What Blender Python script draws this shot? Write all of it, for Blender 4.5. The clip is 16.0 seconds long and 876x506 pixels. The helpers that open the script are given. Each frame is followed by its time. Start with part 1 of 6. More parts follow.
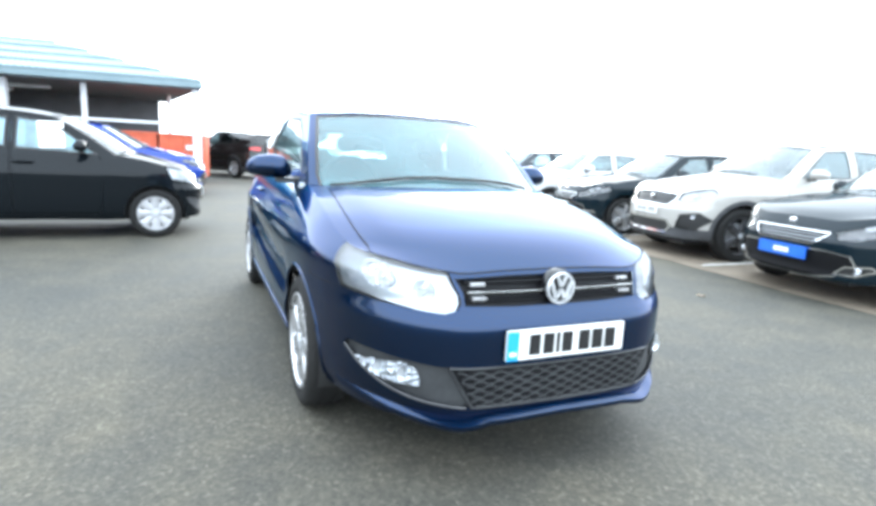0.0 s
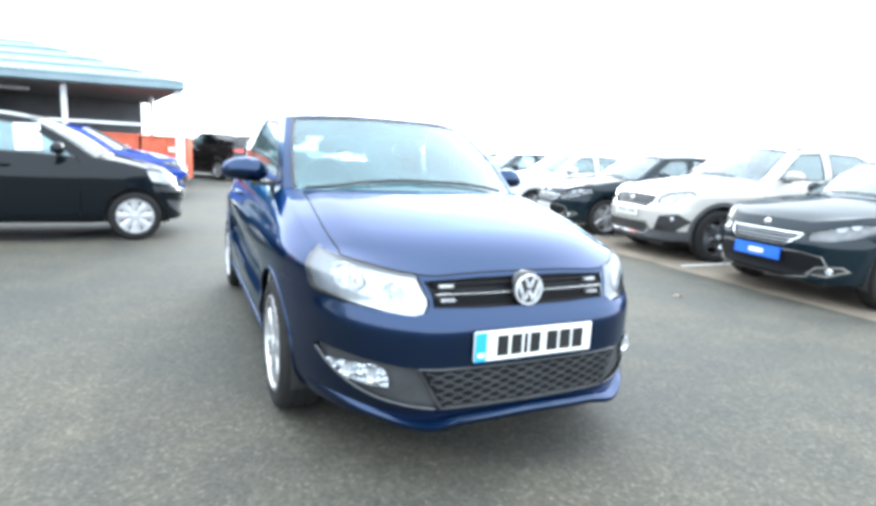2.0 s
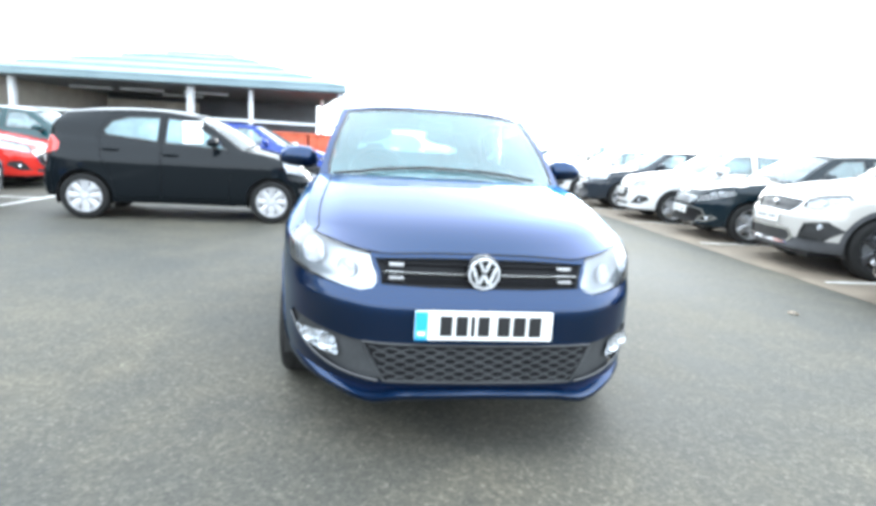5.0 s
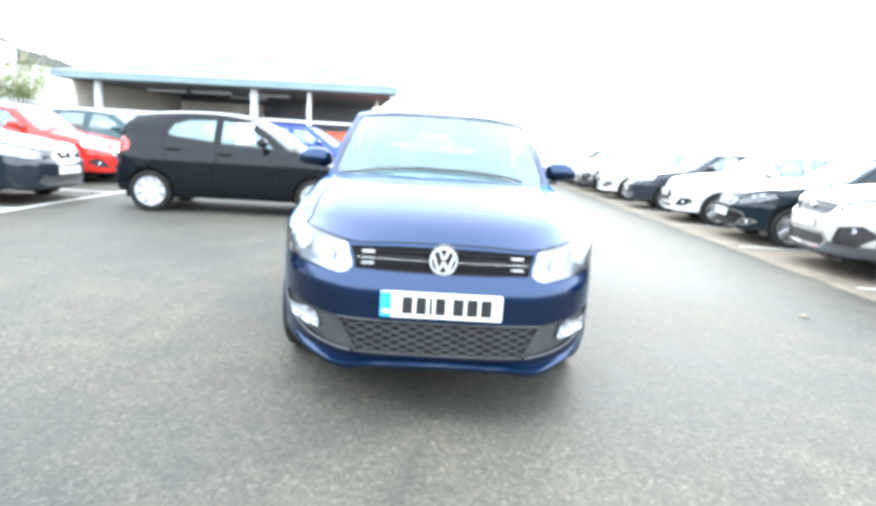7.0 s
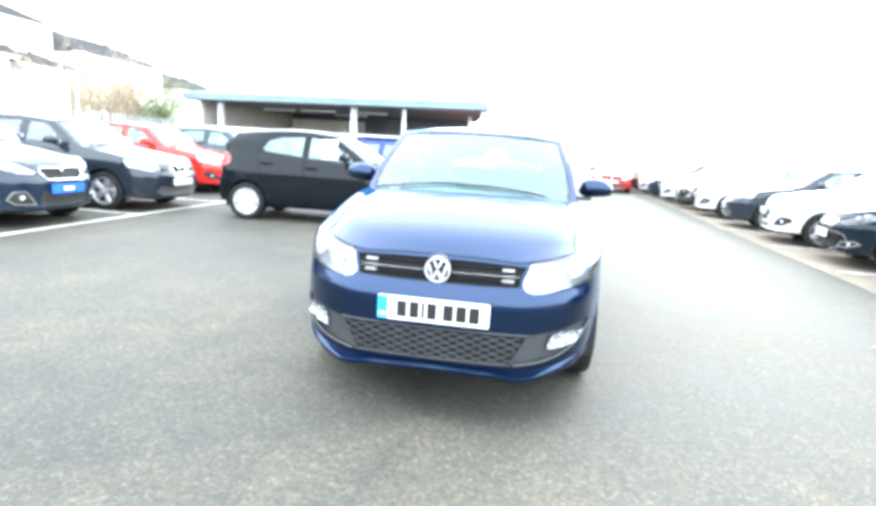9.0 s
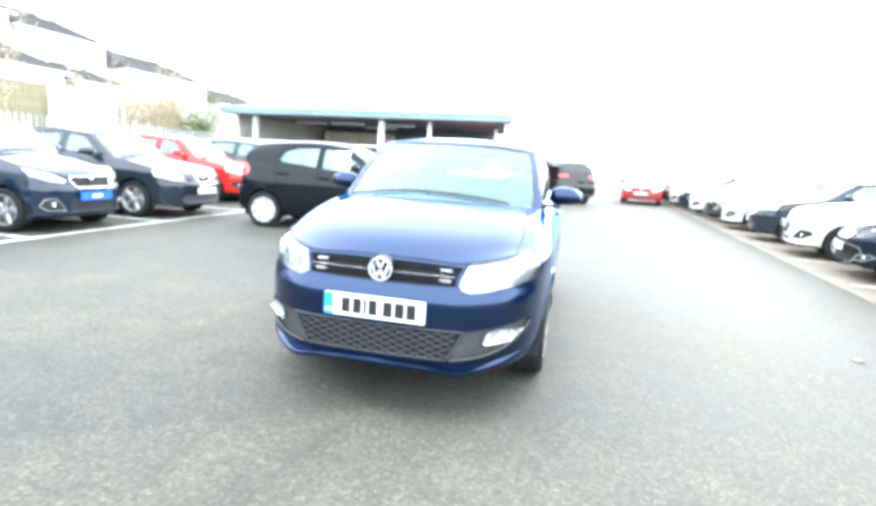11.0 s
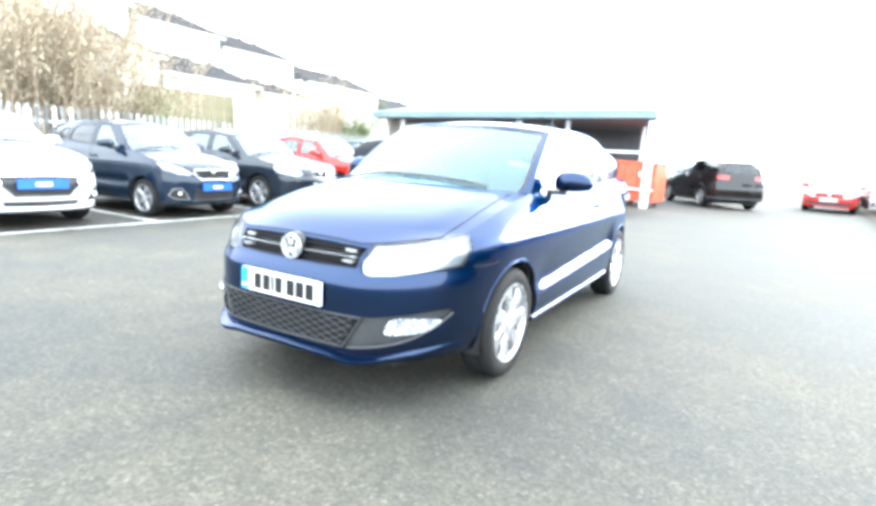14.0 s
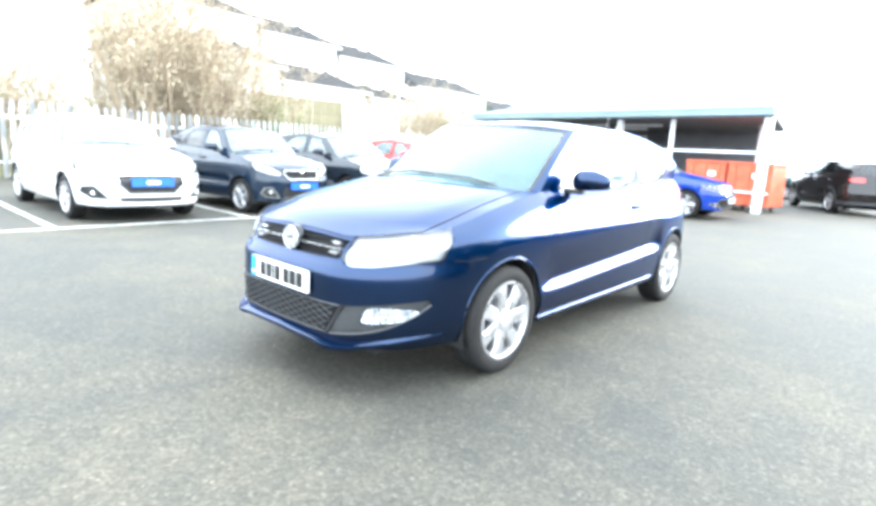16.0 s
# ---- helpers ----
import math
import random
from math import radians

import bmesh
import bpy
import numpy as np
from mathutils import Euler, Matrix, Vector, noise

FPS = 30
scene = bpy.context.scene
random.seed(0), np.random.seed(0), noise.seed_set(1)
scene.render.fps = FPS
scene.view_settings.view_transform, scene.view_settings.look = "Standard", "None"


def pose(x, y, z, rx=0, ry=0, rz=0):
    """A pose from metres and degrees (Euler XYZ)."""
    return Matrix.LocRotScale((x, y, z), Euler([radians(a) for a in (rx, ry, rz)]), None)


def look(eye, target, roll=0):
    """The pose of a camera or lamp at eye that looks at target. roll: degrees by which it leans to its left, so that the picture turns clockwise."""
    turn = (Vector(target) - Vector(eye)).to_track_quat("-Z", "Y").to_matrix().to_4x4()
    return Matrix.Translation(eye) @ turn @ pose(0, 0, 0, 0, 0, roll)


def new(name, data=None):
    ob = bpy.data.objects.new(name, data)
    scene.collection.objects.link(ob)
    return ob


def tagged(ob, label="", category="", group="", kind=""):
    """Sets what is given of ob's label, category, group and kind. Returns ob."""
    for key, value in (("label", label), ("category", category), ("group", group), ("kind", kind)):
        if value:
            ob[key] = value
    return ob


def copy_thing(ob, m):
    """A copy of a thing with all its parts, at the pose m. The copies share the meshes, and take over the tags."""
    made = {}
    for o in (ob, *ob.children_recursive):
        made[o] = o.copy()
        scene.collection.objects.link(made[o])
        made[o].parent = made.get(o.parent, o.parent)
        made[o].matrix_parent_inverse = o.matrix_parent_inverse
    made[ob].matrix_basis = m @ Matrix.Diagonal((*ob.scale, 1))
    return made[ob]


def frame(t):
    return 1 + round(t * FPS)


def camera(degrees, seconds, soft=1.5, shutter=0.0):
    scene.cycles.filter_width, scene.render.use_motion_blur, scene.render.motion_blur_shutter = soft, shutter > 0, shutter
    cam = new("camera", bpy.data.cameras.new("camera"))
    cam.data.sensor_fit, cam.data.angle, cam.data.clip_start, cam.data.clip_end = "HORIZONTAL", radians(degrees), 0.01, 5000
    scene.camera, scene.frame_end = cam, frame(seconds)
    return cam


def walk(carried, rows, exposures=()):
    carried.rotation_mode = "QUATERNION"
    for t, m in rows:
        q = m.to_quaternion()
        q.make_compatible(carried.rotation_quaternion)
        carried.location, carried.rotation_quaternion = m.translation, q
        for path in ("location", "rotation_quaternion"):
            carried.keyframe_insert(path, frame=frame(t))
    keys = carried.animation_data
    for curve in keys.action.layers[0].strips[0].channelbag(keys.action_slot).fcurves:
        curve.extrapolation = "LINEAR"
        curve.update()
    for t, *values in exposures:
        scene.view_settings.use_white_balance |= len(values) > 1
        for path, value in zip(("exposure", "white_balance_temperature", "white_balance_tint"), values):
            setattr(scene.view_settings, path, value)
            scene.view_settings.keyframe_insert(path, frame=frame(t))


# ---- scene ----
cam = camera(76.8, 16.0, soft=3.7)
EXPOSURES = [(0, 1.7, 5800, 4), (4.5, 1.75, 5850, 4), (7, 2.2, 5900, 5), (9, 2.35, 5900, 5), (12.5, 2.3, 5900, 5), (16, 2.37, 5900, 5)]
PATH = [
    (0, (-1.25, -1.599, 1.18), (-0.446, 0.198, 0.829), 3.1),
    (0.5, (-1.249, -1.59, 1.184), (-0.45, 0.209, 0.835), 3.1),
    (1, (-1.237, -1.58, 1.187), (-0.43, 0.216, 0.84), 3.0),
    (1.5, (-1.248, -1.586, 1.182), (-0.419, 0.201, 0.836), 3.1),
    (2, (-1.198, -1.648, 1.191), (-0.353, 0.132, 0.848), 3.1),
    (2.5, (-1.074, -1.819, 1.199), (-0.269, -0.02, 0.859), 3.0),
    (3, (-0.945, -1.908, 1.203), (-0.159, -0.101, 0.861), 2.9),
    (3.5, (-0.822, -1.835, 1.182), (-0.031, -0.031, 0.84), 2.9),
    (4, (-0.697, -1.802, 1.184), (0.081, 0.008, 0.84), 3.0),
    (4.5, (-0.577, -1.86, 1.169), (-0.098, 0.048, 0.808), 3.3),
    (7, (-0.111, -2.277, 1.209), (-0.04, -0.316, 0.821), 3.7),
    (7.5, (-0.003, -2.387, 1.233), (0.049, -0.423, 0.859), 3.7),
    (8, (0.14, -2.379, 1.222), (0.135, -0.413, 0.854), 3.7),
    (8.5, (0.269, -2.375, 1.219), (0.02, -0.426, 0.843), 3.9),
    (9, (0.374, -2.433, 1.254), (0.079, -0.488, 0.892), 3.7),
    (9.5, (0.465, -2.559, 1.257), (0.166, -0.611, 0.917), 3.9),
    (10, (0.585, -2.587, 1.263), (0.278, -0.639, 0.928), 3.8),
    (12.5, (1.387, -2.223, 1.24), (0.697, -0.374, 0.914), 3.9),
    (13, (1.581, -2.095, 1.231), (0.859, -0.26, 0.901), 3.7),
    (13.5, (1.744, -1.967, 1.23), (1.006, -0.137, 0.899), 3.7),
    (14, (1.918, -1.853, 1.182), (0.932, -0.149, 0.834), 3.5),
    (14.5, (2.102, -1.829, 1.197), (1.031, -0.177, 0.843), 3.5),
    (15, (2.305, -1.821, 1.232), (1.215, -0.182, 0.879), 3.4),
    (15.5, (2.433, -1.65, 1.195), (1.238, -0.086, 0.84), 3.4),
    (16, (2.469, -1.561, 1.197), (1.163, -0.091, 0.834), 3.2),
]
walk(cam, [(t, look(eye, target, roll)) for t, eye, target, roll in PATH], EXPOSURES)

# ---------------------------------------------------------------- world and light
world = bpy.data.worlds.new("overcast_sky")
scene.world = world
world.use_nodes = True
wn = world.node_tree
SUN_EL, SUN_AZ = 14.0, 24.0          # height, and bearing clockwise from +y
sky = wn.nodes.new("ShaderNodeTexSky")
sky.sky_type, sky.sun_disc = "NISHITA", False
sky.sun_elevation, sky.sun_rotation = radians(SUN_EL), radians(SUN_AZ)
sky.air_density, sky.dust_density, sky.ozone_density = 0.7, 6.0, 0.6
veil = wn.nodes.new("ShaderNodeMix")
veil.data_type = "RGBA"
veil.inputs[0].default_value = 0.88
veil.inputs[7].default_value = (10.5, 10.8, 11.2, 1)
wn.links.new(sky.outputs[0], veil.inputs[6])
bg = wn.nodes["Background"]
bg.inputs[1].default_value = 0.15
wn.links.new(veil.outputs[2], bg.inputs[0])
sun_data = bpy.data.lights.new("sun", "SUN")
sun_data.energy, sun_data.angle, sun_data.color = 0.7, radians(26), (1.0, 0.97, 0.93)
sun_way = Vector((math.sin(radians(SUN_AZ)) * math.cos(radians(SUN_EL)), math.cos(radians(SUN_AZ)) * math.cos(radians(SUN_EL)), math.sin(radians(SUN_EL))))
sun = new("sun", sun_data)
sun.matrix_world = look(sun_way * 60, (0, 0, 0))


# ---------------------------------------------------------------- materials
def material(name, colour, rough=0.5, metal=0.0, coat=0.0, spec=0.5, emit=None):
    m = bpy.data.materials.new(name)
    m.use_nodes = True
    b = m.node_tree.nodes["Principled BSDF"]
    b.inputs["Base Color"].default_value = (*colour, 1)
    b.inputs["Roughness"].default_value = rough
    b.inputs["Metallic"].default_value = metal
    b.inputs["Coat Weight"].default_value = coat
    b.inputs["Coat Roughness"].default_value = 0.04
    b.inputs["Specular IOR Level"].default_value = spec
    if emit:
        b.inputs["Emission Color"].default_value = (*colour, 1)
        b.inputs["Emission Strength"].default_value = emit
    return m


def node(m, kind, **values):
    n = m.node_tree.nodes.new(kind)
    for k, v in values.items():
        n.inputs[k].default_value = v
    return n


def wire(m, a, b):
    m.node_tree.links.new(a, b)


def coords(m, scale=(1, 1, 1)):
    c, mp = m.node_tree.nodes.new("ShaderNodeTexCoord"), m.node_tree.nodes.new("ShaderNodeMapping")
    mp.inputs["Scale"].default_value = scale
    wire(m, c.outputs["Object"], mp.inputs[0])
    return mp.outputs[0]


def ramp(m, source, stops):
    r = m.node_tree.nodes.new("ShaderNodeValToRGB")
    e = r.color_ramp.elements
    while len(e) < len(stops):
        e.new(0.5)
    for i, (p, c) in enumerate(stops):
        e[i].position, e[i].color = p, (*c, 1) if len(c) == 3 else c
    wire(m, source, r.inputs[0])
    return r.outputs[0]


def grey(v):
    return (v, v, v)


def mixed(m, a, b, factor, blend="MIX"):
    x = m.node_tree.nodes.new("ShaderNodeMix")
    x.data_type, x.blend_type = "RGBA", blend
    for value, socket in ((factor, x.inputs[0]), (a, x.inputs[6]), (b, x.inputs[7])):
        if isinstance(value, (int, float)):
            socket.default_value = value
        elif isinstance(value, tuple):
            socket.default_value = (*value, 1)
        else:
            wire(m, value, socket)
    return x.outputs[2]


def bsdf(m):
    return m.node_tree.nodes["Principled BSDF"]


def bump(m, height, strength=0.3, distance=0.01):
    b = node(m, "ShaderNodeBump", Strength=strength, Distance=distance)
    wire(m, height, b.inputs["Height"])
    wire(m, b.outputs[0], bsdf(m).inputs["Normal"])


def worn(name, dark, light, scale=6.0, rough=0.6, relief=0.2, metal=0.0, grain=60.0, coat=0.0):
    """A surface with broad stains and a fine grain."""
    m = material(name, light, rough, metal, coat)
    at = coords(m)
    n1, n2 = node(m, "ShaderNodeTexNoise", Scale=scale, Detail=4.0), node(m, "ShaderNodeTexNoise", Scale=grain, Detail=3.0)
    wire(m, at, n1.inputs["Vector"]), wire(m, at, n2.inputs["Vector"])
    mid = mixed(m, n1.outputs["Fac"], n2.outputs["Fac"], 0.4)
    wire(m, ramp(m, mid, [(0.32, dark), (0.66, light)]), bsdf(m).inputs["Base Color"])
    wire(m, ramp(m, n1.outputs["Fac"], [(0.3, grey(max(rough - 0.12, 0.03))), (0.7, grey(min(rough + 0.12, 1)))]), bsdf(m).inputs["Roughness"])
    if relief:
        bump(m, n2.outputs["Fac"], relief, 0.004)
    return m


def paint(name, colour, metal=0.0, flake=0.0, coat_ior=1.5, coat=1.0, streaks=False):
    """Car paint under clear coat, with fine flake and a thin film of dried drops."""
    m = material(name, colour, 0.5, metal, coat, 0.0)
    bsdf(m).inputs["Coat IOR"].default_value = coat_ior
    at = coords(m)
    n = node(m, "ShaderNodeTexNoise", Scale=900.0, Detail=1.0)
    wire(m, at, n.inputs["Vector"])
    wire(m, mixed(m, colour, tuple(min(1, c * (1 + flake)) for c in colour), n.outputs["Fac"]), bsdf(m).inputs["Base Color"])
    d = node(m, "ShaderNodeTexNoise", Scale=7.0, Detail=8.0, Roughness=0.7)
    wire(m, coords(m, (2.2, 0.35, 0.5)) if streaks else at, d.inputs["Vector"])
    wire(m, ramp(m, d.outputs["Fac"], [(0.40, grey(0.02)), (0.70, grey(0.16 if streaks else 0.10))]), bsdf(m).inputs["Coat Roughness"])
    return m


def pane(name, tint, ior=1.6, film=0.0, film_colour=(0.34, 0.52, 0.56)):
    """Clear glass: what lies behind shows through, and gloss grows with the angle. film: a thin pale layer of colour on
    it; on windscreens it paints in sky glare.
    """
    m = bpy.data.materials.new(name)
    m.use_nodes = True
    t = m.node_tree
    t.nodes.remove(t.nodes["Principled BSDF"])
    see, gloss, mix = t.nodes.new("ShaderNodeBsdfTransparent"), t.nodes.new("ShaderNodeBsdfGlossy"), t.nodes.new("ShaderNodeMixShader")
    see.inputs[0].default_value, gloss.inputs[0].default_value, gloss.inputs["Roughness"].default_value = (*tint, 1), (1, 1, 1, 1), 0.0
    fr = t.nodes.new("ShaderNodeFresnel")
    fr.inputs[0].default_value = ior
    behind = see.outputs[0]
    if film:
        film_mix, haze, n = t.nodes.new("ShaderNodeMixShader"), t.nodes.new("ShaderNodeBsdfTranslucent"), t.nodes.new("ShaderNodeTexNoise")
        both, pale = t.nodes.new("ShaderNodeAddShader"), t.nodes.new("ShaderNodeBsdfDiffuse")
        haze.inputs[0].default_value = pale.inputs[0].default_value = (*film_colour, 1)
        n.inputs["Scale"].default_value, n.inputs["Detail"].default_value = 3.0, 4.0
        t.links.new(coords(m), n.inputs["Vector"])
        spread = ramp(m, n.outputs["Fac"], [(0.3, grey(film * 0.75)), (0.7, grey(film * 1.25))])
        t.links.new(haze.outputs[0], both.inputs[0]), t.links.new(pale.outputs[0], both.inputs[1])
        t.links.new(spread, film_mix.inputs[0]), t.links.new(behind, film_mix.inputs[1]), t.links.new(both.outputs[0], film_mix.inputs[2])
        behind = film_mix.outputs[0]
    for a, b in ((fr.outputs[0], mix.inputs[0]), (behind, mix.inputs[1]), (gloss.outputs[0], mix.inputs[2]), (mix.outputs[0], t.nodes["Material Output"].inputs[0])):
        t.links.new(a, b)
    return m


def tarmac_material():
    """Rolled asphalt with pale chippings, damp patches and dust."""
    m = material("tarmac", grey(0.1), 0.6, spec=0.4)
    at = coords(m)
    chips = node(m, "ShaderNodeTexVoronoi", Scale=75.0)
    fine = node(m, "ShaderNodeTexNoise", Scale=140.0, Detail=3.0)
    broad = node(m, "ShaderNodeTexNoise", Scale=0.45, Detail=6.0, Roughness=0.6)
    patch = node(m, "ShaderNodeTexNoise", Scale=2.6, Detail=5.0, Roughness=0.65)
    clump = node(m, "ShaderNodeTexNoise", Scale=26.0, Detail=5.0, Roughness=0.7)
    for n in (chips, fine, broad, patch, clump):
        wire(m, at, n.inputs["Vector"])
    tone = ramp(m, chips.outputs["Color"], [(0.10, (0.044, 0.042, 0.036)), (0.5, (0.058, 0.055, 0.046)), (0.8, (0.075, 0.072, 0.060)), (0.97, (0.114, 0.108, 0.091))])
    tone = mixed(m, tone, ramp(m, fine.outputs["Fac"], [(0.3, grey(0.75)), (0.7, grey(1.2))]), 0.5, "MULTIPLY")
    tone = mixed(m, tone, ramp(m, broad.outputs["Fac"], [(0.36, (0.64, 0.67, 0.68)), (0.64, (1.27, 1.21, 1.10))]), 0.9, "MULTIPLY")
    tone = mixed(m, tone, ramp(m, patch.outputs["Fac"], [(0.38, (0.71, 0.73, 0.74)), (0.64, (1.25, 1.22, 1.15))]), 0.68, "MULTIPLY")
    tone = mixed(m, tone, ramp(m, clump.outputs["Fac"], [(0.34, grey(0.70)), (0.66, grey(1.28))]), 0.65, "MULTIPLY")
    wire(m, tone, bsdf(m).inputs["Base Color"])
    wet = mixed(m, broad.outputs["Fac"], patch.outputs["Fac"], 0.4)
    wire(m, ramp(m, wet, [(0.38, grey(0.70)), (0.62, grey(0.84))]), bsdf(m).inputs["Roughness"])
    h = mixed(m, chips.outputs["Distance"], fine.outputs["Fac"], 0.4)
    bump(m, h, 0.36, 0.006)
    return m


TARMAC = tarmac_material()
EDGE_TARMAC = worn("dusty_tarmac", (0.10, 0.080, 0.058), (0.22, 0.18, 0.134), 1.6, 0.75, 0.5, grain=90)
LINE = worn("worn_white_line", (0.4, 0.4, 0.38), (0.78, 0.78, 0.75), 3.0, 0.6, 0.3)
NAVY = paint("navy_blue_paint", (0.0016, 0.0128, 0.044), 1.0, 0.6, 1.5, 0.78, True)
bsdf(NAVY).inputs["Roughness"].default_value = 0.34
bsdf(NAVY).inputs["Specular Tint"].default_value = (0.04, 0.50, 0.80, 1)      # blue flake, also at a flat angle
BLACK_PAINT = paint("black_paint", (0.004, 0.0055, 0.007), 0.0, 0.5, 1.45, 0.5)
JET = paint("jet_black_paint", (0.004, 0.009, 0.013), 0.0, 0.5, 1.5, 0.6)
CHARCOAL = paint("charcoal_paint", (0.012, 0.016, 0.022), 0.0, 0.6)
DARK_BLUE = paint("dark_blue_paint", (0.006, 0.013, 0.025), 0.0, 0.6)
WHITE_PAINT = paint("white_paint", (0.58, 0.58, 0.58))
SILVER = paint("silver_paint", (0.40, 0.385, 0.36), 0.2, 0.1)
RED_PAINT = paint("red_paint", (0.48, 0.022, 0.015))
ROYAL = paint("royal_blue_paint", (0.008, 0.03, 0.20), 0.0, 0.5)
TEAL = paint("dark_teal_paint", (0.008, 0.035, 0.04), 0.0, 0.5)
BROWN_PAINT = paint("dark_brown_paint", (0.010, 0.008, 0.008), 0.0, 0.4)
TYRE = worn("tyre_rubber", (0.008, 0.008, 0.008), (0.020, 0.0195, 0.019), 14, 0.8, 0.3)
bsdf(TYRE).inputs["Specular IOR Level"].default_value = 0.25
ALLOY = worn("silver_alloy", (0.34, 0.34, 0.345), (0.54, 0.54, 0.545), 12, 0.32, 0.0, 0.7)
DARK_ALLOY = worn("dark_alloy", (0.05, 0.05, 0.055), (0.12, 0.12, 0.125), 12, 0.3, 0.0, 0.6)
HUBCAP = worn("silver_hubcap", (0.36, 0.36, 0.37), (0.50, 0.50, 0.51), 10, 0.4, 0.0, 0.3)
TRIM = worn("black_plastic", (0.012, 0.012, 0.012), (0.028, 0.028, 0.029), 9, 0.5, 0.15)
GREY_TRIM = worn("grey_plastic", (0.035, 0.036, 0.04), (0.065, 0.066, 0.07), 9, 0.55, 0.15)
GLOSS_BLACK = material("gloss_black", (0.006, 0.006, 0.007), 0.12)
CHROME = material("chrome", (0.88, 0.89, 0.90), 0.16, 1.0)
BADGE_SILVER = worn("badge_silver", (0.58, 0.59, 0.60), (0.70, 0.71, 0.72), 20, 0.32, 0.0, 0.5)
CABIN = worn("cabin_cloth", (0.02, 0.022, 0.024), (0.055, 0.057, 0.06), 20, 0.9, 0.4)
# the windscreens' film puts the sky's bright reflection into their colour
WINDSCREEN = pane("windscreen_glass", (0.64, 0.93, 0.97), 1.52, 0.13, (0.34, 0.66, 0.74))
DARK_SCREEN = pane("tinted_windscreen_glass", (0.42, 0.56, 0.58), 1.5, 0.06, (0.28, 0.44, 0.48))
GLARE_SCREEN = pane("glare_windscreen_glass", (0.52, 0.64, 0.66), 1.62, 0.20, (0.46, 0.56, 0.59))
SIDE_GLASS = pane("side_glass", (0.68, 0.80, 0.80), 1.8, 0.20)
PALE_GLASS = pane("pale_side_glass", (0.62, 0.78, 0.79), 1.6, 0.36)
PRIVACY = pane("privacy_glass", (0.12, 0.14, 0.15))
LENS = pane("lamp_lens", (0.95, 0.96, 0.97), 1.6, 0.05, (0.5, 0.51, 0.52))
REFLECTOR = material("lamp_reflector", (0.68, 0.70, 0.73), 0.28, 0.7)
LAMP_SILVER = material("lamp_silver", (0.46, 0.49, 0.53), 0.24, 0.65)
INTAKE_GREY = worn("grained_grey_plastic", (0.017, 0.018, 0.020), (0.034, 0.036, 0.038), 9, 0.5, 0.2)
CLEAR_LENS = pane("clear_lamp_lens", (0.97, 0.98, 0.98), 1.5)
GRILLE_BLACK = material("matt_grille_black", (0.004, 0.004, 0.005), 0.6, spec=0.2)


def facet_material():
    """Bright reflector pressed into many small facets."""
    m = material("faceted_reflector", (0.74, 0.76, 0.80), 0.10, 1.0)
    v = node(m, "ShaderNodeTexVoronoi", Scale=70.0)
    wire(m, coords(m), v.inputs["Vector"])
    bump(m, v.outputs["Distance"], 0.9, 0.012)
    return m


FACET = facet_material()
LAMP_GREY = material("lamp_housing", (0.55, 0.57, 0.60), 0.3, 0.4)
RED_LENS = material("red_lens", (0.50, 0.03, 0.025), 0.12, 0, 0.6)
PLATE_WHITE = worn("plate_white", (0.70, 0.70, 0.68), (0.80, 0.80, 0.78), 18, 0.35, 0.0)
PLATE_BLUE = worn("plate_blue", (0.02, 0.10, 0.50), (0.03, 0.15, 0.62), 8, 0.4, 0.0)
BAND_BLUE = material("plate_band_blue", (0.04, 0.32, 0.62), 0.35)
INK = material("plate_ink", (0.01, 0.01, 0.011), 0.4)
PAPER = worn("paper", (0.72, 0.72, 0.70), (0.82, 0.82, 0.80), 6, 0.7, 0.0)


# ---------------------------------------------------------------- mesh helpers
def mesh_object(name, bm, mat, parent=None, label="", smooth=40, m=None):
    me = bpy.data.meshes.new(name)
    bm.to_mesh(me)
    bm.free()
    for one in mat if isinstance(mat, (list, tuple)) else [mat]:
        me.materials.append(one)
    if smooth:
        me.shade_smooth()
        me.set_sharp_from_angle(angle=radians(smooth))
    ob = new(name, me)
    if m is not None:
        ob.matrix_basis = m
    if parent is not None:
        ob.parent = parent
    if label:
        ob["label"] = label
    return ob


def part(name, bm, mat, parent, label="", smooth=40):
    return mesh_object(name, bm, mat, parent, label, smooth)


def root(name, m, label, category, group="", kind=""):
    ob = new(name)
    ob.empty_display_size = 0.3
    ob.matrix_basis = m
    return tagged(ob, label, category, group, kind)


def add_box(bm, x0, x1, y0, y1, z0, z1, bevel=0.0, m=None):
    made = bmesh.ops.create_cube(bm, size=1)["verts"]
    bmesh.ops.transform(bm, verts=made, matrix=Matrix.Translation(((x0 + x1) / 2, (y0 + y1) / 2, (z0 + z1) / 2)) @ Matrix.Diagonal((x1 - x0, y1 - y0, z1 - z0, 1)))
    if bevel:
        edges = list({e for v in made for e in v.link_edges})
        made = bmesh.ops.bevel(bm, geom=edges, offset=bevel, segments=2, affect="EDGES", clamp_overlap=True)["verts"]
    if m is not None:
        bmesh.ops.transform(bm, verts=[v for v in made if v.is_valid], matrix=m)
    return bm


def box(*args, **kw):
    return add_box(bmesh.new(), *args, **kw)


